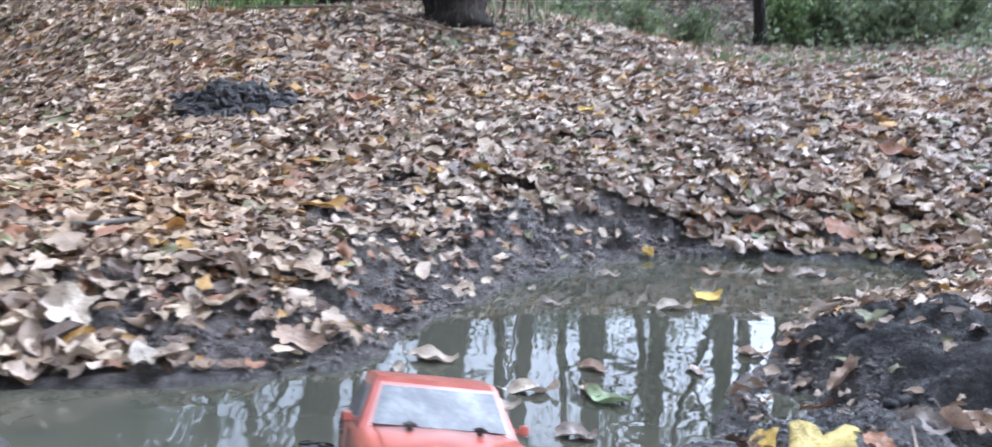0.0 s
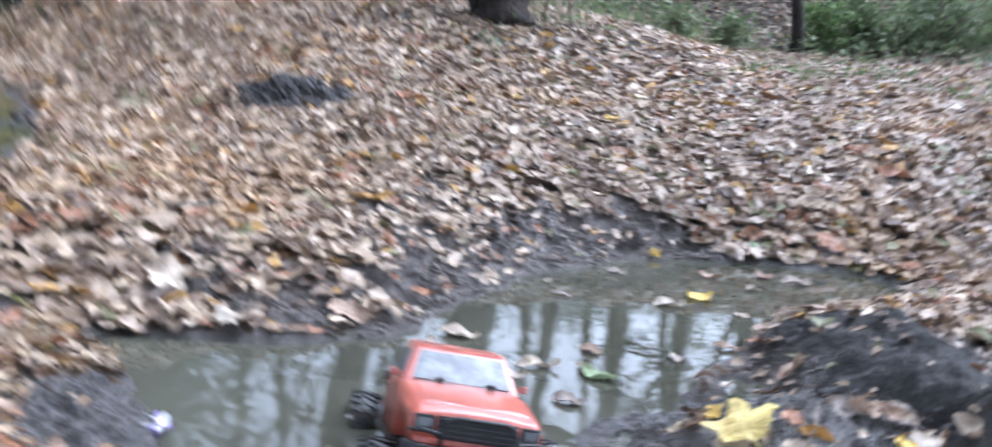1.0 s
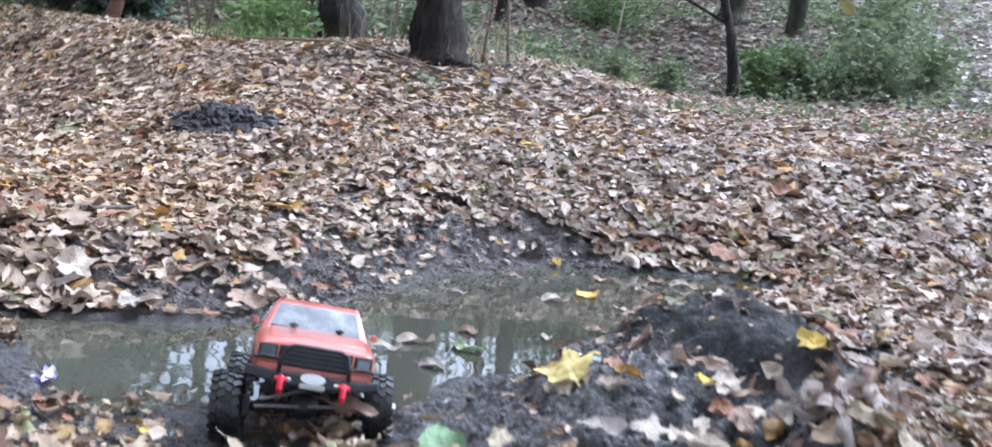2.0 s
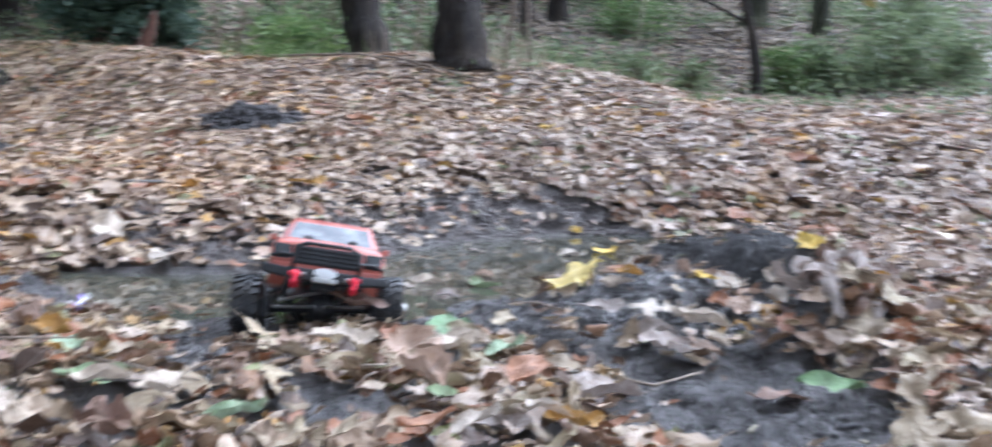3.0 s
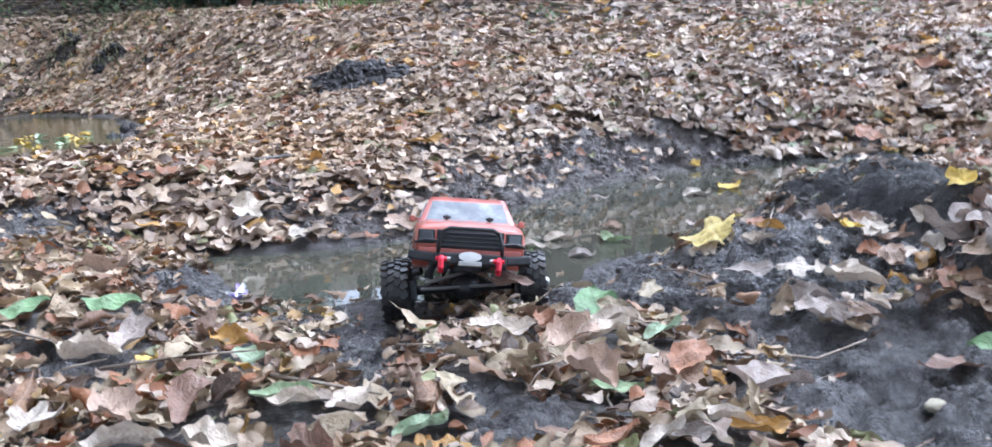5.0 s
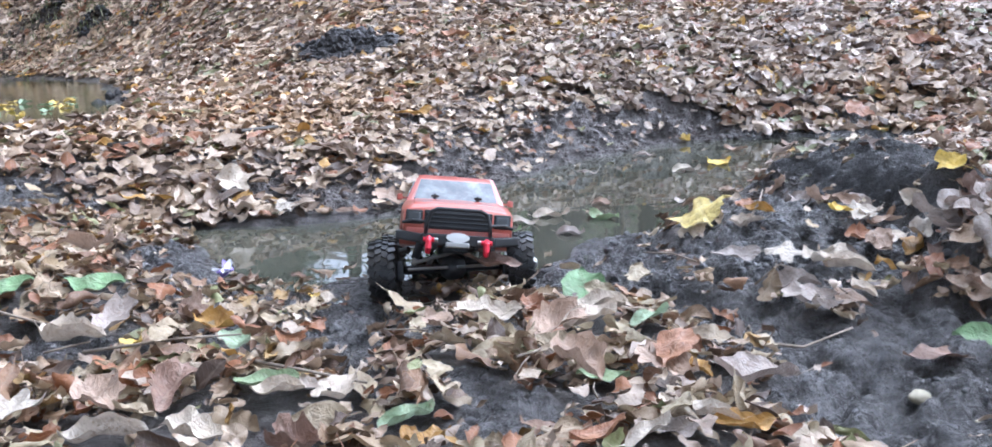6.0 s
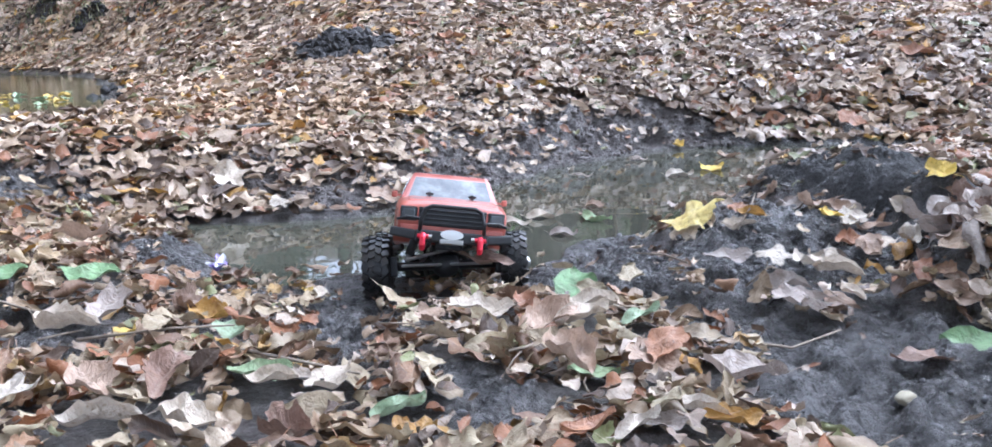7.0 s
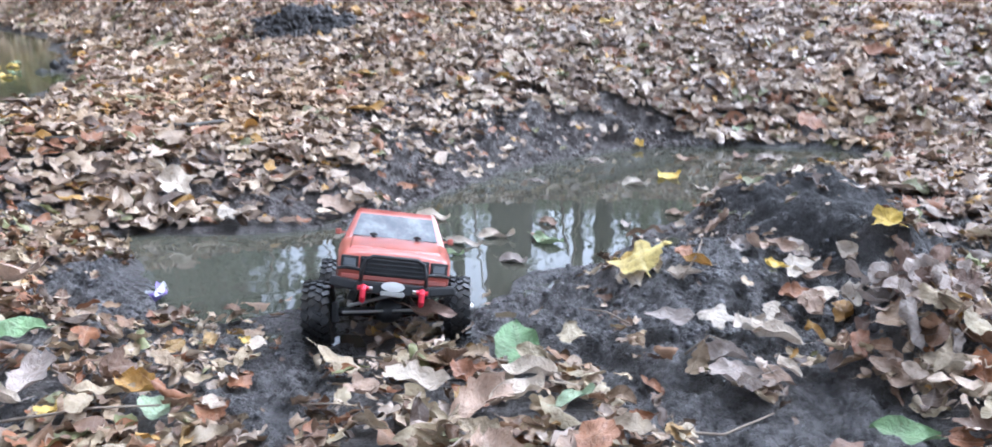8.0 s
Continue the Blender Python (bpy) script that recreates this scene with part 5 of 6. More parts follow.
# a straggling band of curled leaves across the bare mud
for k, (kind, material, x, y, size, turn, curl, bend) in enumerate((
        ("oak", M_PINK, 0.515, 1.330, 0.085, 30, 1.6, 0.6), ("oak", M_GREYLEAF, 0.514, 1.077, 0.090, 70, 1.2, -0.5), ("oak", M_PINK, 0.548, 1.057, 0.090, 80, 2.0, 0.4),
        ("oval", M_PINK, 0.595, 1.094, 0.085, 75, 1.4, 0.5), ("oval", M_GREYLEAF, 0.629, 1.107, 0.075, 60, 1.8, 0.4), ("long", M_PINK, 0.628, 0.946, 0.080, 75, 1.6, 0.4),
        ("oak", M_PALE, 0.647, 0.790, 0.085, 85, 1.3, 0.4), ("oval", M_PALE, 0.692, 1.036, 0.070, 70, 1.0, 0.5), ("oak", M_OCHRE, 0.635, 0.787, 0.085, 75, 2.2, 0.3),
        ("oak", M_PINK, 0.596, 0.811, 0.080, 60, 1.5, 0.6), ("oak", M_PINK, 0.691, 0.780, 0.090, 70, 1.2, 0.5), ("oval", M_GREYLEAF, 0.671, 0.729, 0.085, 85, 1.4, 0.5),
        ("oval", M_PALE, 0.696, 0.715, 0.100, 70, 0.8, 0.4), 
        ("oval", M_PALE, 0.578, 0.903, .075, 80, 1.5, .6), ("oak", M_RUSSET, 0.422, 0.961, .060, 80, 1.6, .4), ("oval", M_OCHRE, 0.433, 0.897, .060, 75, 2.4, .3),
        ("oak", M_PALE, 0.415, 0.881, .065, 110, 1.8, .5), ("oak", M_PALE, 0.490, 0.693, .085, 60, 1.2, .9), ("oval", M_PALE, 0.547, 0.829, .095, 60, -1.3, -.5),
        ("oak", M_GREYLEAF, 0.457, 0.567, .080, 85, 2.2, .4), ("oak", M_GREYLEAF, 0.447, 0.609, .075, 100, 1.7, -.6), ("oval", M_PINK, 0.505, 0.587, .065, 30, -1.2, .8),
        ("oak", M_RUSSET, 0.584, 0.870, .080, 75, 1.8, .4), ("oval", M_PINK, 0.598, 0.811, .075, 60, 2.5, .4),
        ("oak", M_RUSSET, 0.618, 0.641, .065, 60, 2.4, .4), ("long", M_RUSSET, 0.602, 0.691, .065, 50, 2.2, .3), ("oval", M_OCHRE, 0.586, 0.752, .060, 60, 2.0, .4), ("long", M_PINK, 0.641, 0.602, .070, 60, 2.0, .3),
        ("oval", M_PINK, 0.640, 0.586, .080, 75, 1.7, .5), ("oak", M_GREYLEAF, 0.651, 0.706, .100, 10, 1.6, 1.0), ("oak", M_GREYLEAF, 0.673, 0.679, .090, -15, -1.8, -1.0),
        ("oval", M_GREYLEAF, 0.673, 0.733, .095, 20, 1.4, -1.2), ("oval", M_PALE, 0.701, 0.752, .095, 70, 1.2, .6), ("oak", M_GREYLEAF, 0.656, 0.802, .090, 40, -1.6, .7),
        ("oval", M_PALE, 0.626, 0.908, .080, 75, 1.3, .4), ("oak", M_PALE, 0.375, 0.933, .055, 60, 1.9, .4))):
    grey = material is M_GREYLEAF and x > .64
    lay_leaf(kind, material, x, y, size * .82, turn, {M_PINK: "pinkish-beige", M_PALE: "pale beige", M_RUSSET: "russet", M_OCHRE: "golden-brown", M_GREYLEAF: "grey-brown", M_BROWN: "dark brown"}[material]
             + " curled leaf in a straggling band on mud", .022 if grey else .008, curl, bend, tip=-45 if grey else 0, seed=k % 5, face=.15)
for row in (
        ("maple", M_YELLOW, .456, 1.990, .095, 30, "yellow maple leaf floating on the pond", .5),
        ("oval", M_PALE, .362, 1.895, .075, 85, "pale leaf floating with its stalk up", .5),
        ("oval", M_PALEGREEN, .171, 1.331, .075, 60, "pale green leaf floating on the pond", .4),
        ("oval", M_BROWN, .150, 1.360, .055, 20, "dark brown leaf floating on the pond", .6),
        ("long", M_PALE, .000, 1.295, .085, 75, "long pale leaf floating on the pond", .3),
        ("long", M_PALE, .060, 1.350, .080, 95, "narrow pale leaf floating on the pond", .3),
        ("oval", M_PALE, -.106, 1.493, .085, 80, "pale leaf floating near the muddy shore", .6),
        ("oval", M_PINK, .160, 1.470, .055, 50, "brownish leaf floating on the pond", .5),
        ("oval", M_PINK, .450, 1.590, .055, 80, "reddish-brown leaf floating by the mound", .5),
        ("oval", M_PALE, .530, 1.860, .045, 40, "small pale leaf floating on the pond", .5),
        ("oval", M_GREYLEAF, .330, 1.480, .045, 10, "grey leaf floating on the pond", .5),
        ("long", M_PALEGREEN, -.010, 1.215, .050, 85, "narrow yellow-green leaf floating on the pond", .2),
        ("oval", M_PALE, .060, 2.020, .040, 0, "small pale leaf floating on the pond", .4),
        ("long", M_GREYLEAF, .100, 1.900, .060, 80, "thin grey leaf floating on the pond", .3),
        ("oval", M_GREYLEAF, .250, 2.200, .060, 70, "dull leaf floating at the far side", .4),
        ("oval", M_PINK, .520, 2.260, .070, 80, "dull pinkish leaf floating at the far side", .4),
        ("oval", M_PALE, .620, 2.150, .050, 30, "pale leaf floating at the far side", .4),
        ("oak", M_GREYLEAF, .760, 2.280, .080, 80, "soaked leaf floating at the far side", .4),
        ("oak", M_BROWN, .680, 2.330, .080, 10, "soaked brown leaf floating at the far side", .4),
        ("oval", M_PALE, -.160, 1.430, .045, 20, "small pale leaf floating by the shore", .4),
        ("oval", M_GREYLEAF, .115, 1.185, .060, 70, "pale leaf floating beside the truck", .4)):
    kind, material, x, y, size, turn, label, curl = row
    lay_leaf(kind, material, x, y, size, turn, label, 0.002, curl, .3, on=0.0, seed=int(abs(x * 100)) % 5)
for k in range(16):
    a = 2.4 * k
    x, y = -1.95 - .035 * k + .12 * math.sin(a), 2.35 + .055 * k + .16 * math.cos(a * 1.7)
    if float(shore(np.array([x]), np.array([y]), PUDDLE)[0]) < -.03:
        lay_leaf("oval" if k % 3 else "maple", M_YELLOW if k % 2 else M_PALEGREEN, x, y, .07, 40 * k, "yellowish leaf floating on the green puddle", .002, .4, .3, on=PUDDLE_Z, seed=k % 5)
# a brown leaf caught under the truck's bumper
lay_leaf("oval", M_BROWN, .045, .715, .085, 95, "brown wet leaf caught under the front of the truck", .0, .4, .3, tip=-8, on=.070, seed=3)

r2 = np.random.RandomState(21)
litter = tagged(hold("leaf_pile", pose(0, 0, 0), "loose curled brown leaves lying over the near bank", "leaves"), kind="stuff")
PILE = [mesh_from("leaf", v, f, M_LEAF, True, uv) for v, f, uv in FINE]
px_, py_ = strew(900, -.75, 1.0, .02, .86, r2, 0.01)
n_pile = min(300, len(px_))
sx_, sy_ = slope(px_[:n_pile], py_[:n_pile], 0.05)
rot_ = turns(n_pile, sx_, sy_, 0.42, r2)
hz_ = land(px_[:n_pile], py_[:n_pile])
for i in range(n_pile):
    ob = new("leaf", PILE[i % 48])
    ob.parent = litter
    s = 0.046 * min(1.4, r2.lognormal(0, 0.25))
    m = Matrix([[*(rot_[i][k] * s), v] for k, v in enumerate((px_[i], py_[i], hz_[i] + r2.uniform(.008, .036)))] + [[0, 0, 0, 1]])
    ob.matrix_basis = m
HEAP = [mesh_from("leaf", v, f, (M_GREYLEAF, M_BROWN)[i % 2], True, uv) for i, (v, f, uv) in enumerate(FINE[:16])]
for i in range(46):               # a drooping heap over a dark hollow
    a, d = r2.uniform(0, 6.283), abs(r2.normal(0, .06))
    x, y = .705 + d * math.cos(a), .71 + d * math.sin(a)
    ob = new("leaf", HEAP[(i * 5) % 16])
    ob.parent = litter
    s = .050 * min(1.4, r2.lognormal(0, .2))
    ob.matrix_basis = pose(x, y, float(land(np.array([x]), np.array([y]))[0]) + .022, r2.uniform(0, 62), r2.uniform(-30, 30), r2.uniform(-50, 50)) @ Matrix.Diagonal((s, s, s, 1))


# ---- trees and undergrowth ----
def sprays(points, count, spread, size, material, seed, name, flat=0.5):
    """Small pointed leaves round the points, as one mesh."""
    r = np.random.RandomState(seed)
    pts = np.array(points, float)
    c = pts[r.randint(0, len(pts), count)] + r.normal(0, spread, (count, 3)) * (1, 1, flat)
    a = r.normal(0, 1, (count, 3)) * (1, 1, 0.5)
    a /= np.linalg.norm(a, axis=1)[:, None]
    b = np.cross(a, r.normal(0, 1, (count, 3)))
    b /= np.linalg.norm(b, axis=1)[:, None]
    n = np.cross(a, b)
    s = size * r.lognormal(0, .3, count)[:, None]
    v = np.stack([c - a * s * .5, c + b * s * .28 + n * s * .06, c + a * s * .5, c - b * s * .28 + n * s * .06], 1).reshape(-1, 3)
    k = np.arange(count)[:, None] * 4
    f = np.concatenate([k + (0, 1, 2), k + (0, 2, 3)]).reshape(-1, 3)
    return mesh_from(name, v, f, material, False)


def tree(x, y, r, height, lean=(0, 0), seed=0, bark=M_BARK, leaves=500, limbs=7, curve=0.0, label="", first=0.3, lumps=0.10, crown_mat=M_CROWN, leaf=.075, spread=.035):
    rng_ = random.Random(seed)
    z0 = float(land(np.array([x]), np.array([y]))[0])
    thing = hold("tree", pose(x, y, z0 - .05), label, "tree", "woodland trees")
    n = 34
    pts, radii = [], []
    for i in range(n + 1):
        t = i / n
        h = height * t ** 1.9
        pts.append((math.tan(radians(lean[0])) * h + curve * math.sin(h * 2.2) + rng_.uniform(-.02, .02) * h * .3, math.tan(radians(lean[1])) * h + rng_.uniform(-.02, .02) * h * .3, h))
        radii.append(r * (1 - .8 * t ** 1.2) * (1 + .22 * math.exp(-h / .10) + .10 * math.exp(-h / .5)) * (1 + rng_.uniform(-.6, .6) * lumps))
    part("trunk", tube(pts, radii, 20, rough_=lumps * .7, seed=seed), bark, thing, "", True)
    ends = []
    for k in range(limbs):
        t = first + (.95 - first) * (k + rng_.random()) / limbs
        i = min(n - 1, int(t * n))
        p = Vector(pts[i]).lerp(Vector(pts[i + 1]), t * n - i)
        a = rng_.uniform(0, 2 * math.pi)
        ln = height * rng_.uniform(.16, .30) * (1.15 - t * .6)
        d = Vector((math.cos(a), math.sin(a), rng_.uniform(.35, .9))).normalized()
        q = [p, p + d * ln * .45 + Vector((0, 0, .02 * ln)), p + d * ln * .8 + Vector((0, 0, .14 * ln)), p + d * ln + Vector((0, 0, .3 * ln))]
        rr = radii[i] * .38
        bm = tube(q, [rr, rr * .7, rr * .45, rr * .15], 7)
        for _ in range(7):
            u = rng_.uniform(.3, 1)
            b0 = q[0].lerp(q[3], u)
            e = b0 + Vector((rng_.uniform(-1, 1), rng_.uniform(-1, 1), rng_.uniform(-.1, .9))) * ln * .35
            tube([b0, b0.lerp(e, .5) + Vector((0, 0, .05 * ln)), e], [rr * .3, rr * .2, rr * .06], 5, bm=bm)
            ends += [e, b0.lerp(e, .6)]
        ends += [q[2], q[3]]
        part("limb", bm, bark, thing, "", True)
    if leaves:
        ob = new("crown", sprays(ends, leaves, height * spread, leaf, crown_mat, seed, "crown", .9))
        ob.parent = thing
        tagged(ob, "thin autumn crown with gaps of sky" if crown_mat is M_CROWN else "dense dark evergreen crown")
    return thing


tree(-1.44, 7.58, .200, 11, (-10, 2), 1, M_BARK, 600, 9, label="dark furrowed tree trunk leaning over the leaf bank", first=.22, lumps=.19)
tree(-.44, 6.21, .195, 12, (-4, 2), 2, M_BARK, 700, 9, label="thick dark tree trunk with a gnarled foot", first=.22, lumps=.22)
tree(2.42, 9.42, .065, 6, (-13, 0), 3, M_BARK, 300, 6, curve=.07, label="slender crooked dark sapling on the slope", first=.3)
tree(3.34, 14.4, .20, 13, (3, 0), 4, M_BARK_GREEN, 600, 8, label="mossy tree trunk behind the undergrowth")
tree(-6.54, 10.2, .15, 12, (3, 0), 5, M_BARK, 600, 8, label="grey-brown tree trunk at the top of the bank")
tree(-6.20, 10.9, .07, 9, (-4, 0), 6, M_BARK, 300, 6, label="slim young tree beside a larger trunk")
tree(-10.2, 14.2, .20, 14, (0, 0), 7, M_BARK, 600, 8, label="tree trunk on the far bank")
for k, (x, y, r, h, lean, bark, n) in enumerate((
        (-3.7, 11.6, .10, 12, 3, M_BARK, 500), (-2.3, 13.2, .08, 11, -3, M_BARK, 400), (-.25, 12.2, .09, 13, 2, M_BARK, 500), (.20, 13.5, .16, 14, -2, M_BARK, 600),
        (1.35, 15.5, .26, 13, 1, M_BARK_GREEN, 1500), (2.2, 16.5, .11, 13, 7, M_BARK, 500), (2.9, 17.5, .22, 14, -1, M_BARK, 700), (.95, 18.5, .12, 14, 3, M_BARK, 500),
        (4.6, 18.0, .16, 14, 4, M_BARK, 600), (-2.9, 17.0, .15, 14, 2, M_BARK, 600), (-5.4, 15.5, .16, 13, -2, M_BARK, 600), (-8.2, 18.0, .2, 14, 2, M_BARK, 600),
        (7.2, 17.0, .2, 14, -3, M_BARK, 600), (6.0, 20.0, .15, 14, 2, M_BARK, 600), (4.1, 13.4, .14, 12, 2, M_BARK_GREEN, 900), (5.8, 14.2, .16, 13, -2, M_BARK_GREEN, 900))):
    tree(x, y, r, h, (lean, 0), 20 + k, bark, n * 4 if x > 2.5 else n, 8 if x < 2.5 else 12, leaf=.13 if x > 2.5 else .075, spread=.06 if x > 2.5 else .035, label="tall bare woodland tree on the rising bank" if bark is M_BARK else "mossy ivy-clad tree on the rising bank")

# the wood closed round with unseen trees, added to hold back the sky's light
ring = random.Random(8)
for k, (x, y) in enumerate(((5.5, 6.0), (4.6, 2.2), (6.5, -1.5), (3.6, -3.6), (1.2, -5.2), (-1.8, -4.4), (-4.4, -2.6), (-5.2, .6), (-6.2, 3.4), (-8.5, 6.5), (8.8, 9.5), (8.5, 3.5), (2.4, -8.5), (-4.5, -7.5), (-9, -2), (7.5, -6.5))):
    tree(x, y, ring.uniform(.14, .24), ring.uniform(10, 14), (ring.uniform(-4, 4), ring.uniform(-4, 4)), 300 + k, M_BARK, 1000 if x > 4 and y < 8 else 2800 if x < -3 else 2600, 10, label="unseen woodland tree round the clearing, added to hold back sky light", first=.3, leaf=.24, spread=.085)

for k, (x, y, h) in enumerate(((-4.85, 9.9, 6.0),)):
    tree(x, y, .10, h, (ring.uniform(-3, 3), 0), 360 + k, M_BARK, 4600, 16, label="dense dark evergreen tree rising behind the leaf bank", first=.34, leaf=.15, spread=.09, crown_mat=M_DARKBUSH)
# made-up evergreens: their crowns shade the left bank and darken the puddle's reflection
for k, (x, y, h) in enumerate(((-8.2, 9.0, 7.5), (-9.6, 11.6, 8.5), (-7.4, 12.6, 8.0), (-11.5, 9.4, 8.5))):
    tree(x, y, .13, h, (ring.uniform(-3, 3), 0), 340 + k, M_BARK, 5200, 14, label="dark evergreen added above the puddle to shade bank and darken reflection", first=.30, leaf=.16, spread=.10, crown_mat=M_DARKBUSH)


def bush(x, y, w, h, leaf, count, material, seed, label, stems=14, name="bush"):
    rng_ = random.Random(seed)
    z0 = float(land(np.array([x]), np.array([y]))[0])
    thing = hold(name, pose(x, y, z0 - .03), label, "bush", "undergrowth")
    ends = []
    for k in range(stems):
        a, o = rng_.uniform(0, 6.283), rng_.uniform(.15, 1)
        top = Vector((math.cos(a) * w * o, math.sin(a) * w * o, h * rng_.uniform(.45, 1) * (1.1 - .4 * o)))
        mid = Vector((top.x * .35, top.y * .35, top.z * .6))
        part("stem", tube([(0.02 * math.cos(a), .02 * math.sin(a), 0), mid, top], [.012, .008, .003], 6), M_STICK, thing)
        ends += [mid.lerp(top, u) for u in (0, .3, .55, .8, 1)] + [mid * .5 + Vector((top.x, top.y, 0)) * .5, Vector((top.x * .9, top.y * .9, top.z * .35))]
    ob = new("foliage", sprays(ends, int(count * 1.5), w * .20, leaf * 1.15, material, seed, "foliage", .7))
    ob.parent = thing
    return thing


for k, (x, y, w, h, leaf, count, material, label) in enumerate((
        (-4.55, 8.6, .58, 1.9, .07, 4600, M_DARKBUSH, "dense dark evergreen bush behind the bank"),
        (-3.9, 8.4, .50, 1.7, .07, 4200, M_DARKBUSH, "dark evergreen bush beside a broken stump"),
        (-2.00, 7.1, .45, .45, .06, 700, M_BRIGHT, "low fresh green bramble at the top of the bank"),
        (-1.75, 8.6, .6, .9, .06, 900, M_BUSH, "loose green shrub behind a leaning trunk"),
        (-2.5, 9.6, .8, 1.6, .06, 900, M_BUSH, "tangled green shrub on the bank"),
        (-.85, 8.9, .6, .8, .06, 700, M_BUSH, "thin green undergrowth between two trunks"),
        (.15, 9.0, .5, .45, .05, 350, M_BUSH, "pale green undergrowth on the slope"),
        (1.02, 8.3, .28, .42, .05, 260, M_BUSH, "small leafy shrub on the slope"),
        (1.60, 8.9, .35, .40, .05, 420, M_BUSH, "low green bramble among fallen leaves"),
        (1.2, 13.0, .8, .8, .065, 900, M_BRIGHT, "bright green shrub higher up the slope"),
        (2.75, 9.75, .35, .62, .055, 700, M_BRIGHT, "fresh green shrub behind the sapling"),
        (3.35, 9.95, .50, .70, .06, 1000, M_BUSH, "spreading green bramble on the slope"),
        (4.10, 10.2, .65, .80, .06, 1300, M_BUSH, "leafy green bush on the slope"),
        (4.95, 10.6, .60, .75, .06, 1000, M_BUSH, "low green bush among brown stems"),
        (5.0, 12.5, 1.0, 1.3, .07, 1500, M_BUSH, "leafy green bush on the far bank"),
        (-6.4, 12.2, .8, 1.2, .07, 1200, M_BUSH, "thin green shrub beneath the young trees"),
        (-5.4, 11.8, .9, 1.6, .07, 1300, M_BUSH, "green shrub among young trees"),
        (-8.0, 13.0, 1.2, 1.8, .07, 1300, M_BUSH, "green shrub under the far trees"),
        (.6, 16, 1.4, 1.6, .08, 1600, M_BUSH, "green thicket higher on the bank"),
        (-1.2, 14.5, 1.3, 1.8, .08, 1600, M_BUSH, "green thicket behind the trunks"),
        (3.0, 18.5, 1.6, 1.8, .08, 1600, M_BUSH, "green thicket near the top of the bank"),
        (-4.0, 18.5, 1.8, 2.2, .08, 1800, M_BUSH, "thicket near the top of the bank"))):
    bush(x, y, w, h, leaf, count, material, 70 + k, label)


def carpet(name, count, x0, x1, y0, y1, leaf, height, material, seed, label, patch=1.2):
    """Low leafy growth over a stretch of the slope, thick in patches."""
    r = np.random.RandomState(seed)
    x, y = r.uniform(x0, x1, count * 3), r.uniform(y0, y1, count * 3)
    ok = vnoise(x, y, patch, seed) + .5 * vnoise(x, y, patch * .35, seed + 1) > r.uniform(.0, .7, len(x))
    x, y = x[ok][:count], y[ok][:count]
    me = sprays(np.stack([x, y, land(x, y) + height * np.abs(r.normal(.3, .45, len(x)))], -1), len(x), .05, leaf, material, seed, name)
    return tagged(new(name, me), label, "undergrowth", kind="stuff")


carpet("bramble_carpet", 19000, -.6, 9, 7.6, 23, .06, .22, M_BUSH, 201, "low green brambles over the wooded slope")
carpet("ivy_carpet", 5200, -7.5, -.6, 8.0, 23, .08, .45, M_BUSH, 203, "low green ivy and brambles behind the trunks")
carpet("weed_carpet", 2400, -.5, 5.0, 4.8, 9.3, .045, .06, M_BUSH, 205, "small green weeds among the fallen leaves", .8)


def tuft(x, y, n, h, spread, material, seed, label, name="grass_tuft"):
    r = np.random.RandomState(seed)
    gxx, gyy = x + r.normal(0, spread, n), y + r.normal(0, spread, n)
    z = land(gxx, gyy)
    hh = h * r.uniform(.5, 1.1, n)
    a = r.uniform(0, 6.283, n)
    bend_ = hh * r.uniform(.1, .7, n)
    w = .004 + .003 * r.random_sample(n)
    v = []
    for t in (0, .5, 1.0):
        cx, cy, cz = gxx + np.cos(a) * bend_ * t * t, gyy + np.sin(a) * bend_ * t * t, z + hh * (t - .25 * t * t)
        ww = w * (1.05 - t)
        v += [np.stack([cx - np.sin(a) * ww, cy + np.cos(a) * ww, cz], -1), np.stack([cx + np.sin(a) * ww, cy - np.cos(a) * ww, cz], -1)]
    v = np.stack(v, 1).reshape(-1, 3)
    k = np.arange(n)[:, None] * 6
    f = np.concatenate([k + (0, 1, 3, 2), k + (2, 3, 5, 4)])
    me = mesh_from(name, v, f, material)
    return tagged(new(name, me), label, "grass", kind="stuff")


for k, (x, y, n, h, spread, material, label) in enumerate((
        (-2.0, 6.5, 160, .30, .25, M_BRIGHT, "long green grass blades at the top of the bank"),
        (-5.2, 7.5, 900, .11, .45, M_GRASS, "short yellowish grass over the leaf bank"),
        (-4.2, 7.25, 900, .10, .45, M_GRASS, "sparse grass among fallen leaves"),
        (1.4, 6.5, 300, .07, .5, M_GRASS, "thin green grass among the leaves"),
        (2.6, 6.9, 350, .08, .6, M_GRASS, "thin green grass on the slope"),
        (-.1, 6.4, 60, .5, .22, M_DRYSTALK, "tall dry stalks round the tree's foot"),
        (-.75, 6.7, 40, .45, .25, M_DRYSTALK, "tall dry stalks between the trunks"),
        (.5, 8.0, 150, .18, .7, M_GRASS, "rough grass and stalks on the slope"),
        (1.3, 8.4, 150, .18, .8, M_GRASS, "rough grass on the slope"))):
    tuft(x, y, n, h, spread, material, 120 + k, label)


def stick(points, r, material, label, name="stick"):
    bm = tube(points, [r * (1 - .5 * i / (len(points) - 1)) for i in range(len(points))], 7, rough_=.12, seed=len(points))
    return tagged(part(name, bm, material, None, "", True), label, "stick")


def on_land(*xy, lift=.012):
    return [(x, y, float(land(np.array([x]), np.array([y]))[0]) + lift) for x, y in xy]


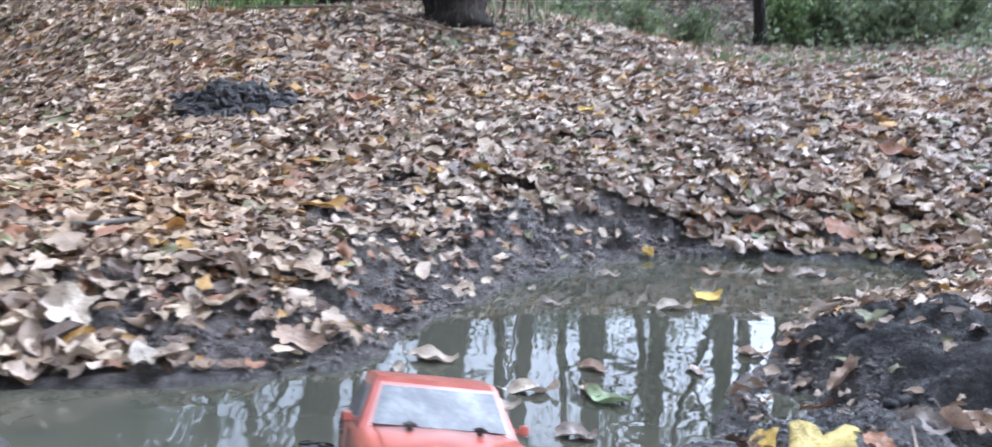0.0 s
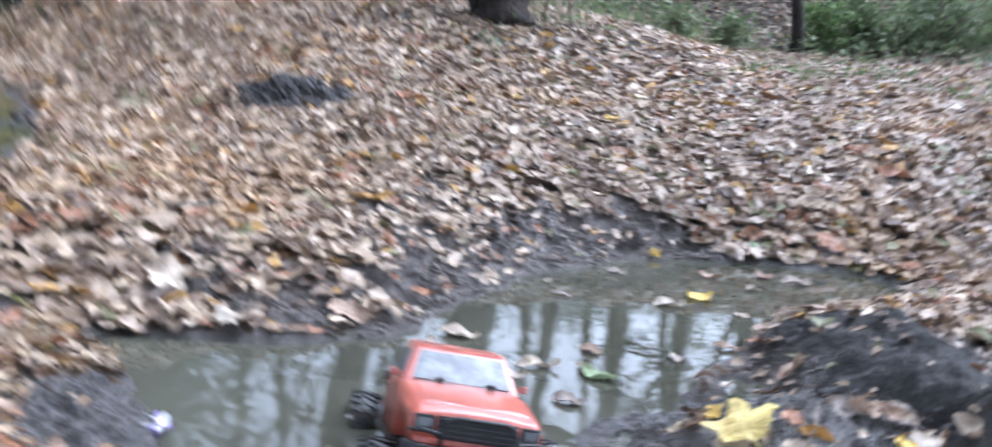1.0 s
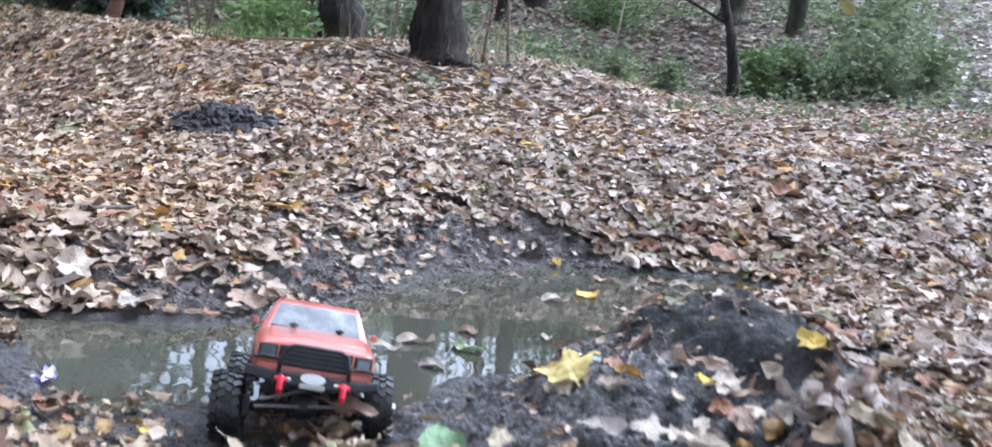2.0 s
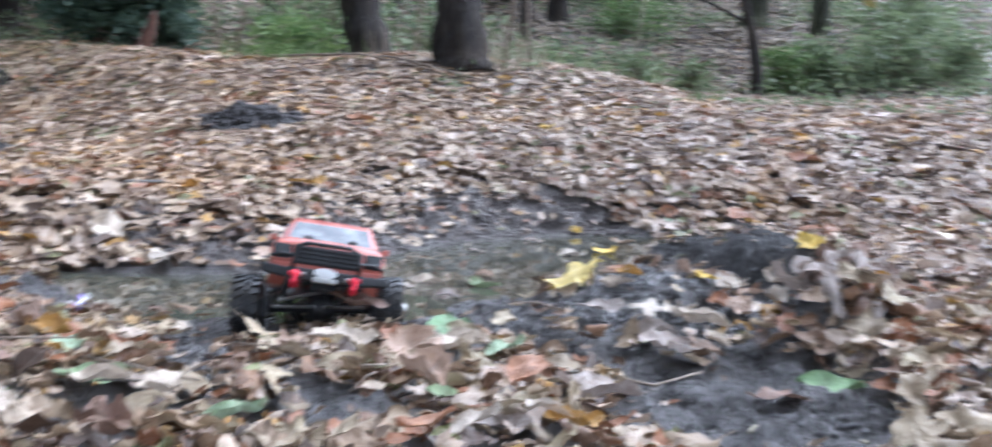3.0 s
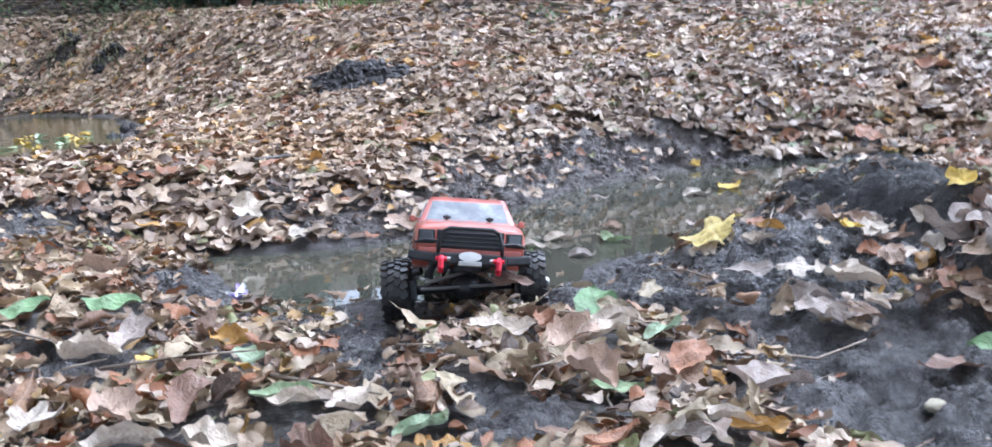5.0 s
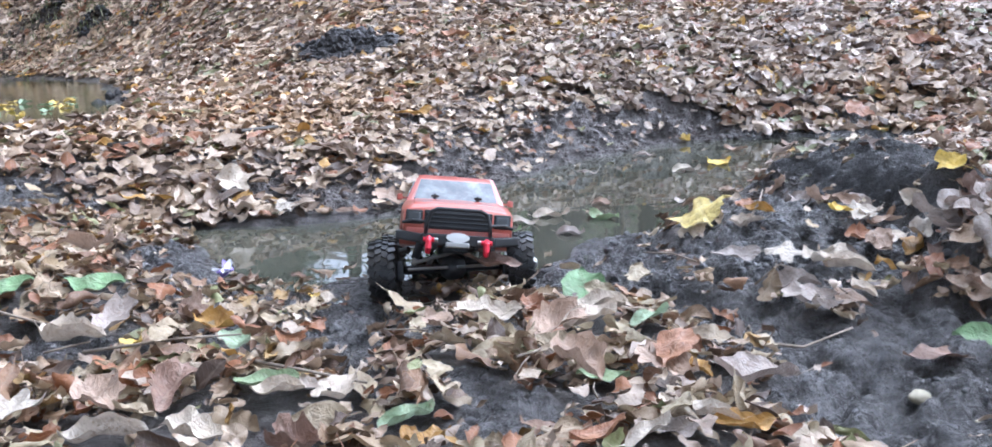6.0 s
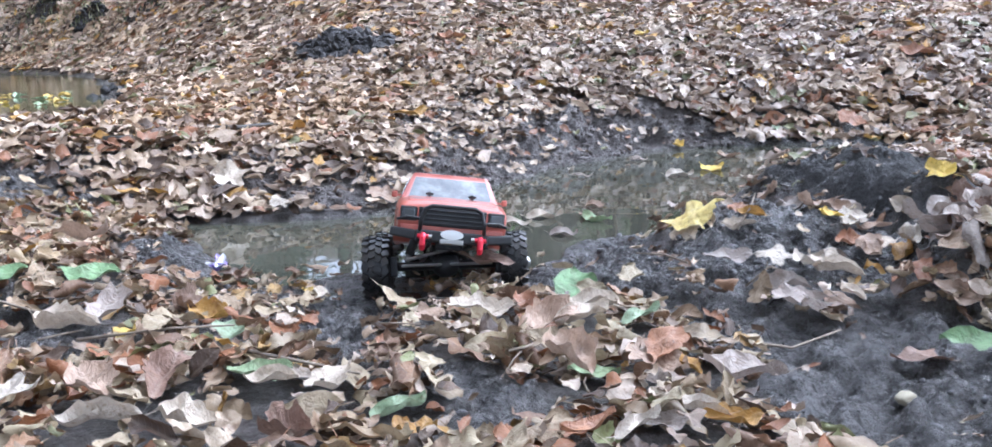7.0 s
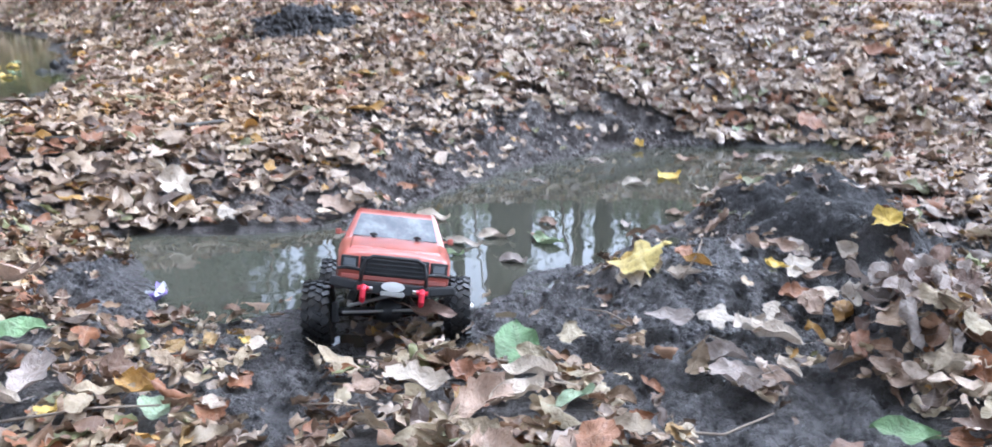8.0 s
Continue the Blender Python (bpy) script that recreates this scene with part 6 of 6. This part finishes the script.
stick(on_land((-.84, 1.68), (-.79, 1.74), (-.74, 1.82), lift=.03), .009, M_DARKSTICK, "dark mossy stick among the leaves")
stick(on_land((-1.02, 1.46), (-.98, 1.50), (-.93, 1.53), lift=.025), .011, M_DARKSTICK, "short dark wet stick on the leaves")
stick(on_land((.375, .420), (.43, .455), (.49, .50), lift=.016), .0022, M_STICK, "thin straight leaf stalk on bare mud", "stalk")
stick(on_land((-.32, .30), (-.24, .345), (-.17, .36), lift=.03), .002, M_STICK, "thin stalk on the near bank", "stalk")
stick(on_land((-.12, .27), (-.05, .25), (.01, .24), lift=.028), .0022, M_STICK, "thin stalk on the near bank", "stalk")
stick(on_land((-.62, .395), (-.52, .42), (-.42, .415), lift=.03), .0025, M_STICK, "thin pale stalk on the leaves", "stalk")
stick(on_land((.41, .86), (.435, .91), (.445, .95), lift=.02), .0022, M_STICK, "short pale twig on the mud", "stalk")
r5 = random.Random(17)
for k in range(46):
    x, y, a, ln = r5.uniform(-.62, .50), r5.uniform(.10, .72), r5.uniform(0, 6.283), r5.uniform(.035, .085)
    if float(bare(np.array([x]), np.array([y]))[0]) > .6:
        continue
    dx, dy, c = math.cos(a) * ln, math.sin(a) * ln, r5.uniform(-.3, .3)
    stick(on_land((x, y), (x + dx * .5 - dy * c * .4, y + dy * .5 + dx * c * .4), (x + dx, y + dy), lift=r5.uniform(.016, .034)), r5.uniform(.0010, .0018),
          M_STICK if k % 3 else M_DARKSTICK, "thin dry leaf stalk among the fallen leaves", "stalk")
stick(on_land((-1.95, 6.35), (-1.2, 6.15), (-.6, 5.75), lift=.06), .012, M_STICK, "long fallen branch before the trunks")
stick(on_land((-1.3, 6.6), (-.9, 6.0), (-.2, 5.6), lift=.05), .010, M_STICK, "thin fallen branch before the trunks")
for k, (x, y, dx, h) in enumerate(((-2.55, 7.2, .5, 1.6), (-2.75, 7.4, -.3, 1.5), (-2.3, 7.6, .25, 1.7), (-2.1, 8.0, -.35, 1.6), (-1.9, 7.9, .15, 1.5), (-.15, 6.5, .2, 1.2), (.05, 6.6, -.1, 1.1), (-.95, 7.2, .12, 1.3), (1.0, 8.6, .1, .9))):
    z = float(land(np.array([x]), np.array([y]))[0])
    stick([(x, y, z - .02), (x + dx * .35, y, z + h * .5), (x + dx, y + .05, z + h)], .014, M_STICK, "bare leaning shrub stem", "bare_stem")

# broken reddish stump in front of the dark bush
z = float(land(np.array([-3.54]), np.array([7.57]))[0])
bm = tube([(-3.55, 7.57, z - .05), (-3.53, 7.57, z + .06), (-3.51, 7.57, z + .13), (-3.485, 7.57, z + .20), (-3.46, 7.57, z + .27), (-3.445, 7.57, z + .33), (-3.435, 7.57, z + .385)], [.085, .062, .056, .05, .038, .03, .008], 12, rough_=.28, seed=4)
tagged(part("tree_stump", bm, M_STUMP, None, "", True), "broken reddish-brown stump before a dark bush", "stump")


def stone(x, y, sx_, sy_, sz_, material, label, seed, lift=0.0, name="stone"):
    bm = bmesh.new()
    bmesh.ops.create_icosphere(bm, subdivisions=3, radius=1.0)
    for v in bm.verts:
        k = 1 + .22 * noise.noise(v.co * 1.6 + Vector((seed, 0, 0))) + .08 * noise.noise(v.co * 4 + Vector((0, seed, 0)))
        v.co = Vector((v.co.x * sx_, v.co.y * sy_, v.co.z * sz_)) * k
    z = float(land(np.array([x]), np.array([y]))[0])
    ob = part(name, bm, material, None, "", True, pose(x, y, z + lift, 0, 0, seed * 50))
    return tagged(ob, label, "stone")


stone(.526, .365, .0145, .0095, .006, M_STONE, "small pale pebble pressed into the mud", 1, .003)
for k, (x, y) in enumerate(((.50, .31), (.56, .315), (.42, .66), (.60, .29), (.47, .60))):
    stone(x, y, .003, .003, .002, M_STONE, "tiny pale stone chip in the mud", k + 2, .001, "stone_chip")

# white and purple flower head at the water's edge
fx, fy = -.469, .905
fz = float(land(np.array([fx]), np.array([fy]))[0])
flower = hold("flower_head", pose(fx, fy, fz + .008), "small white and purple flower head lying on wet mud", "flower")
for k in range(6):
    v, f, uv = leaf_shape("oval", False, 1.2, 1.0, 0, .05, k)
    ob = new("petal", mesh_from("petal", v, f, M_PETAL_W if k in (0, 2, 3) else M_PETAL_P, True, uv))
    ob.parent = flower
    ob.matrix_basis = pose(.008 * math.cos(k), .008 * math.sin(k) , .012 if k < 3 else .003, 25, 10 * k, 60 * k) @ Matrix.Diagonal((.038, .038, .038, 1))
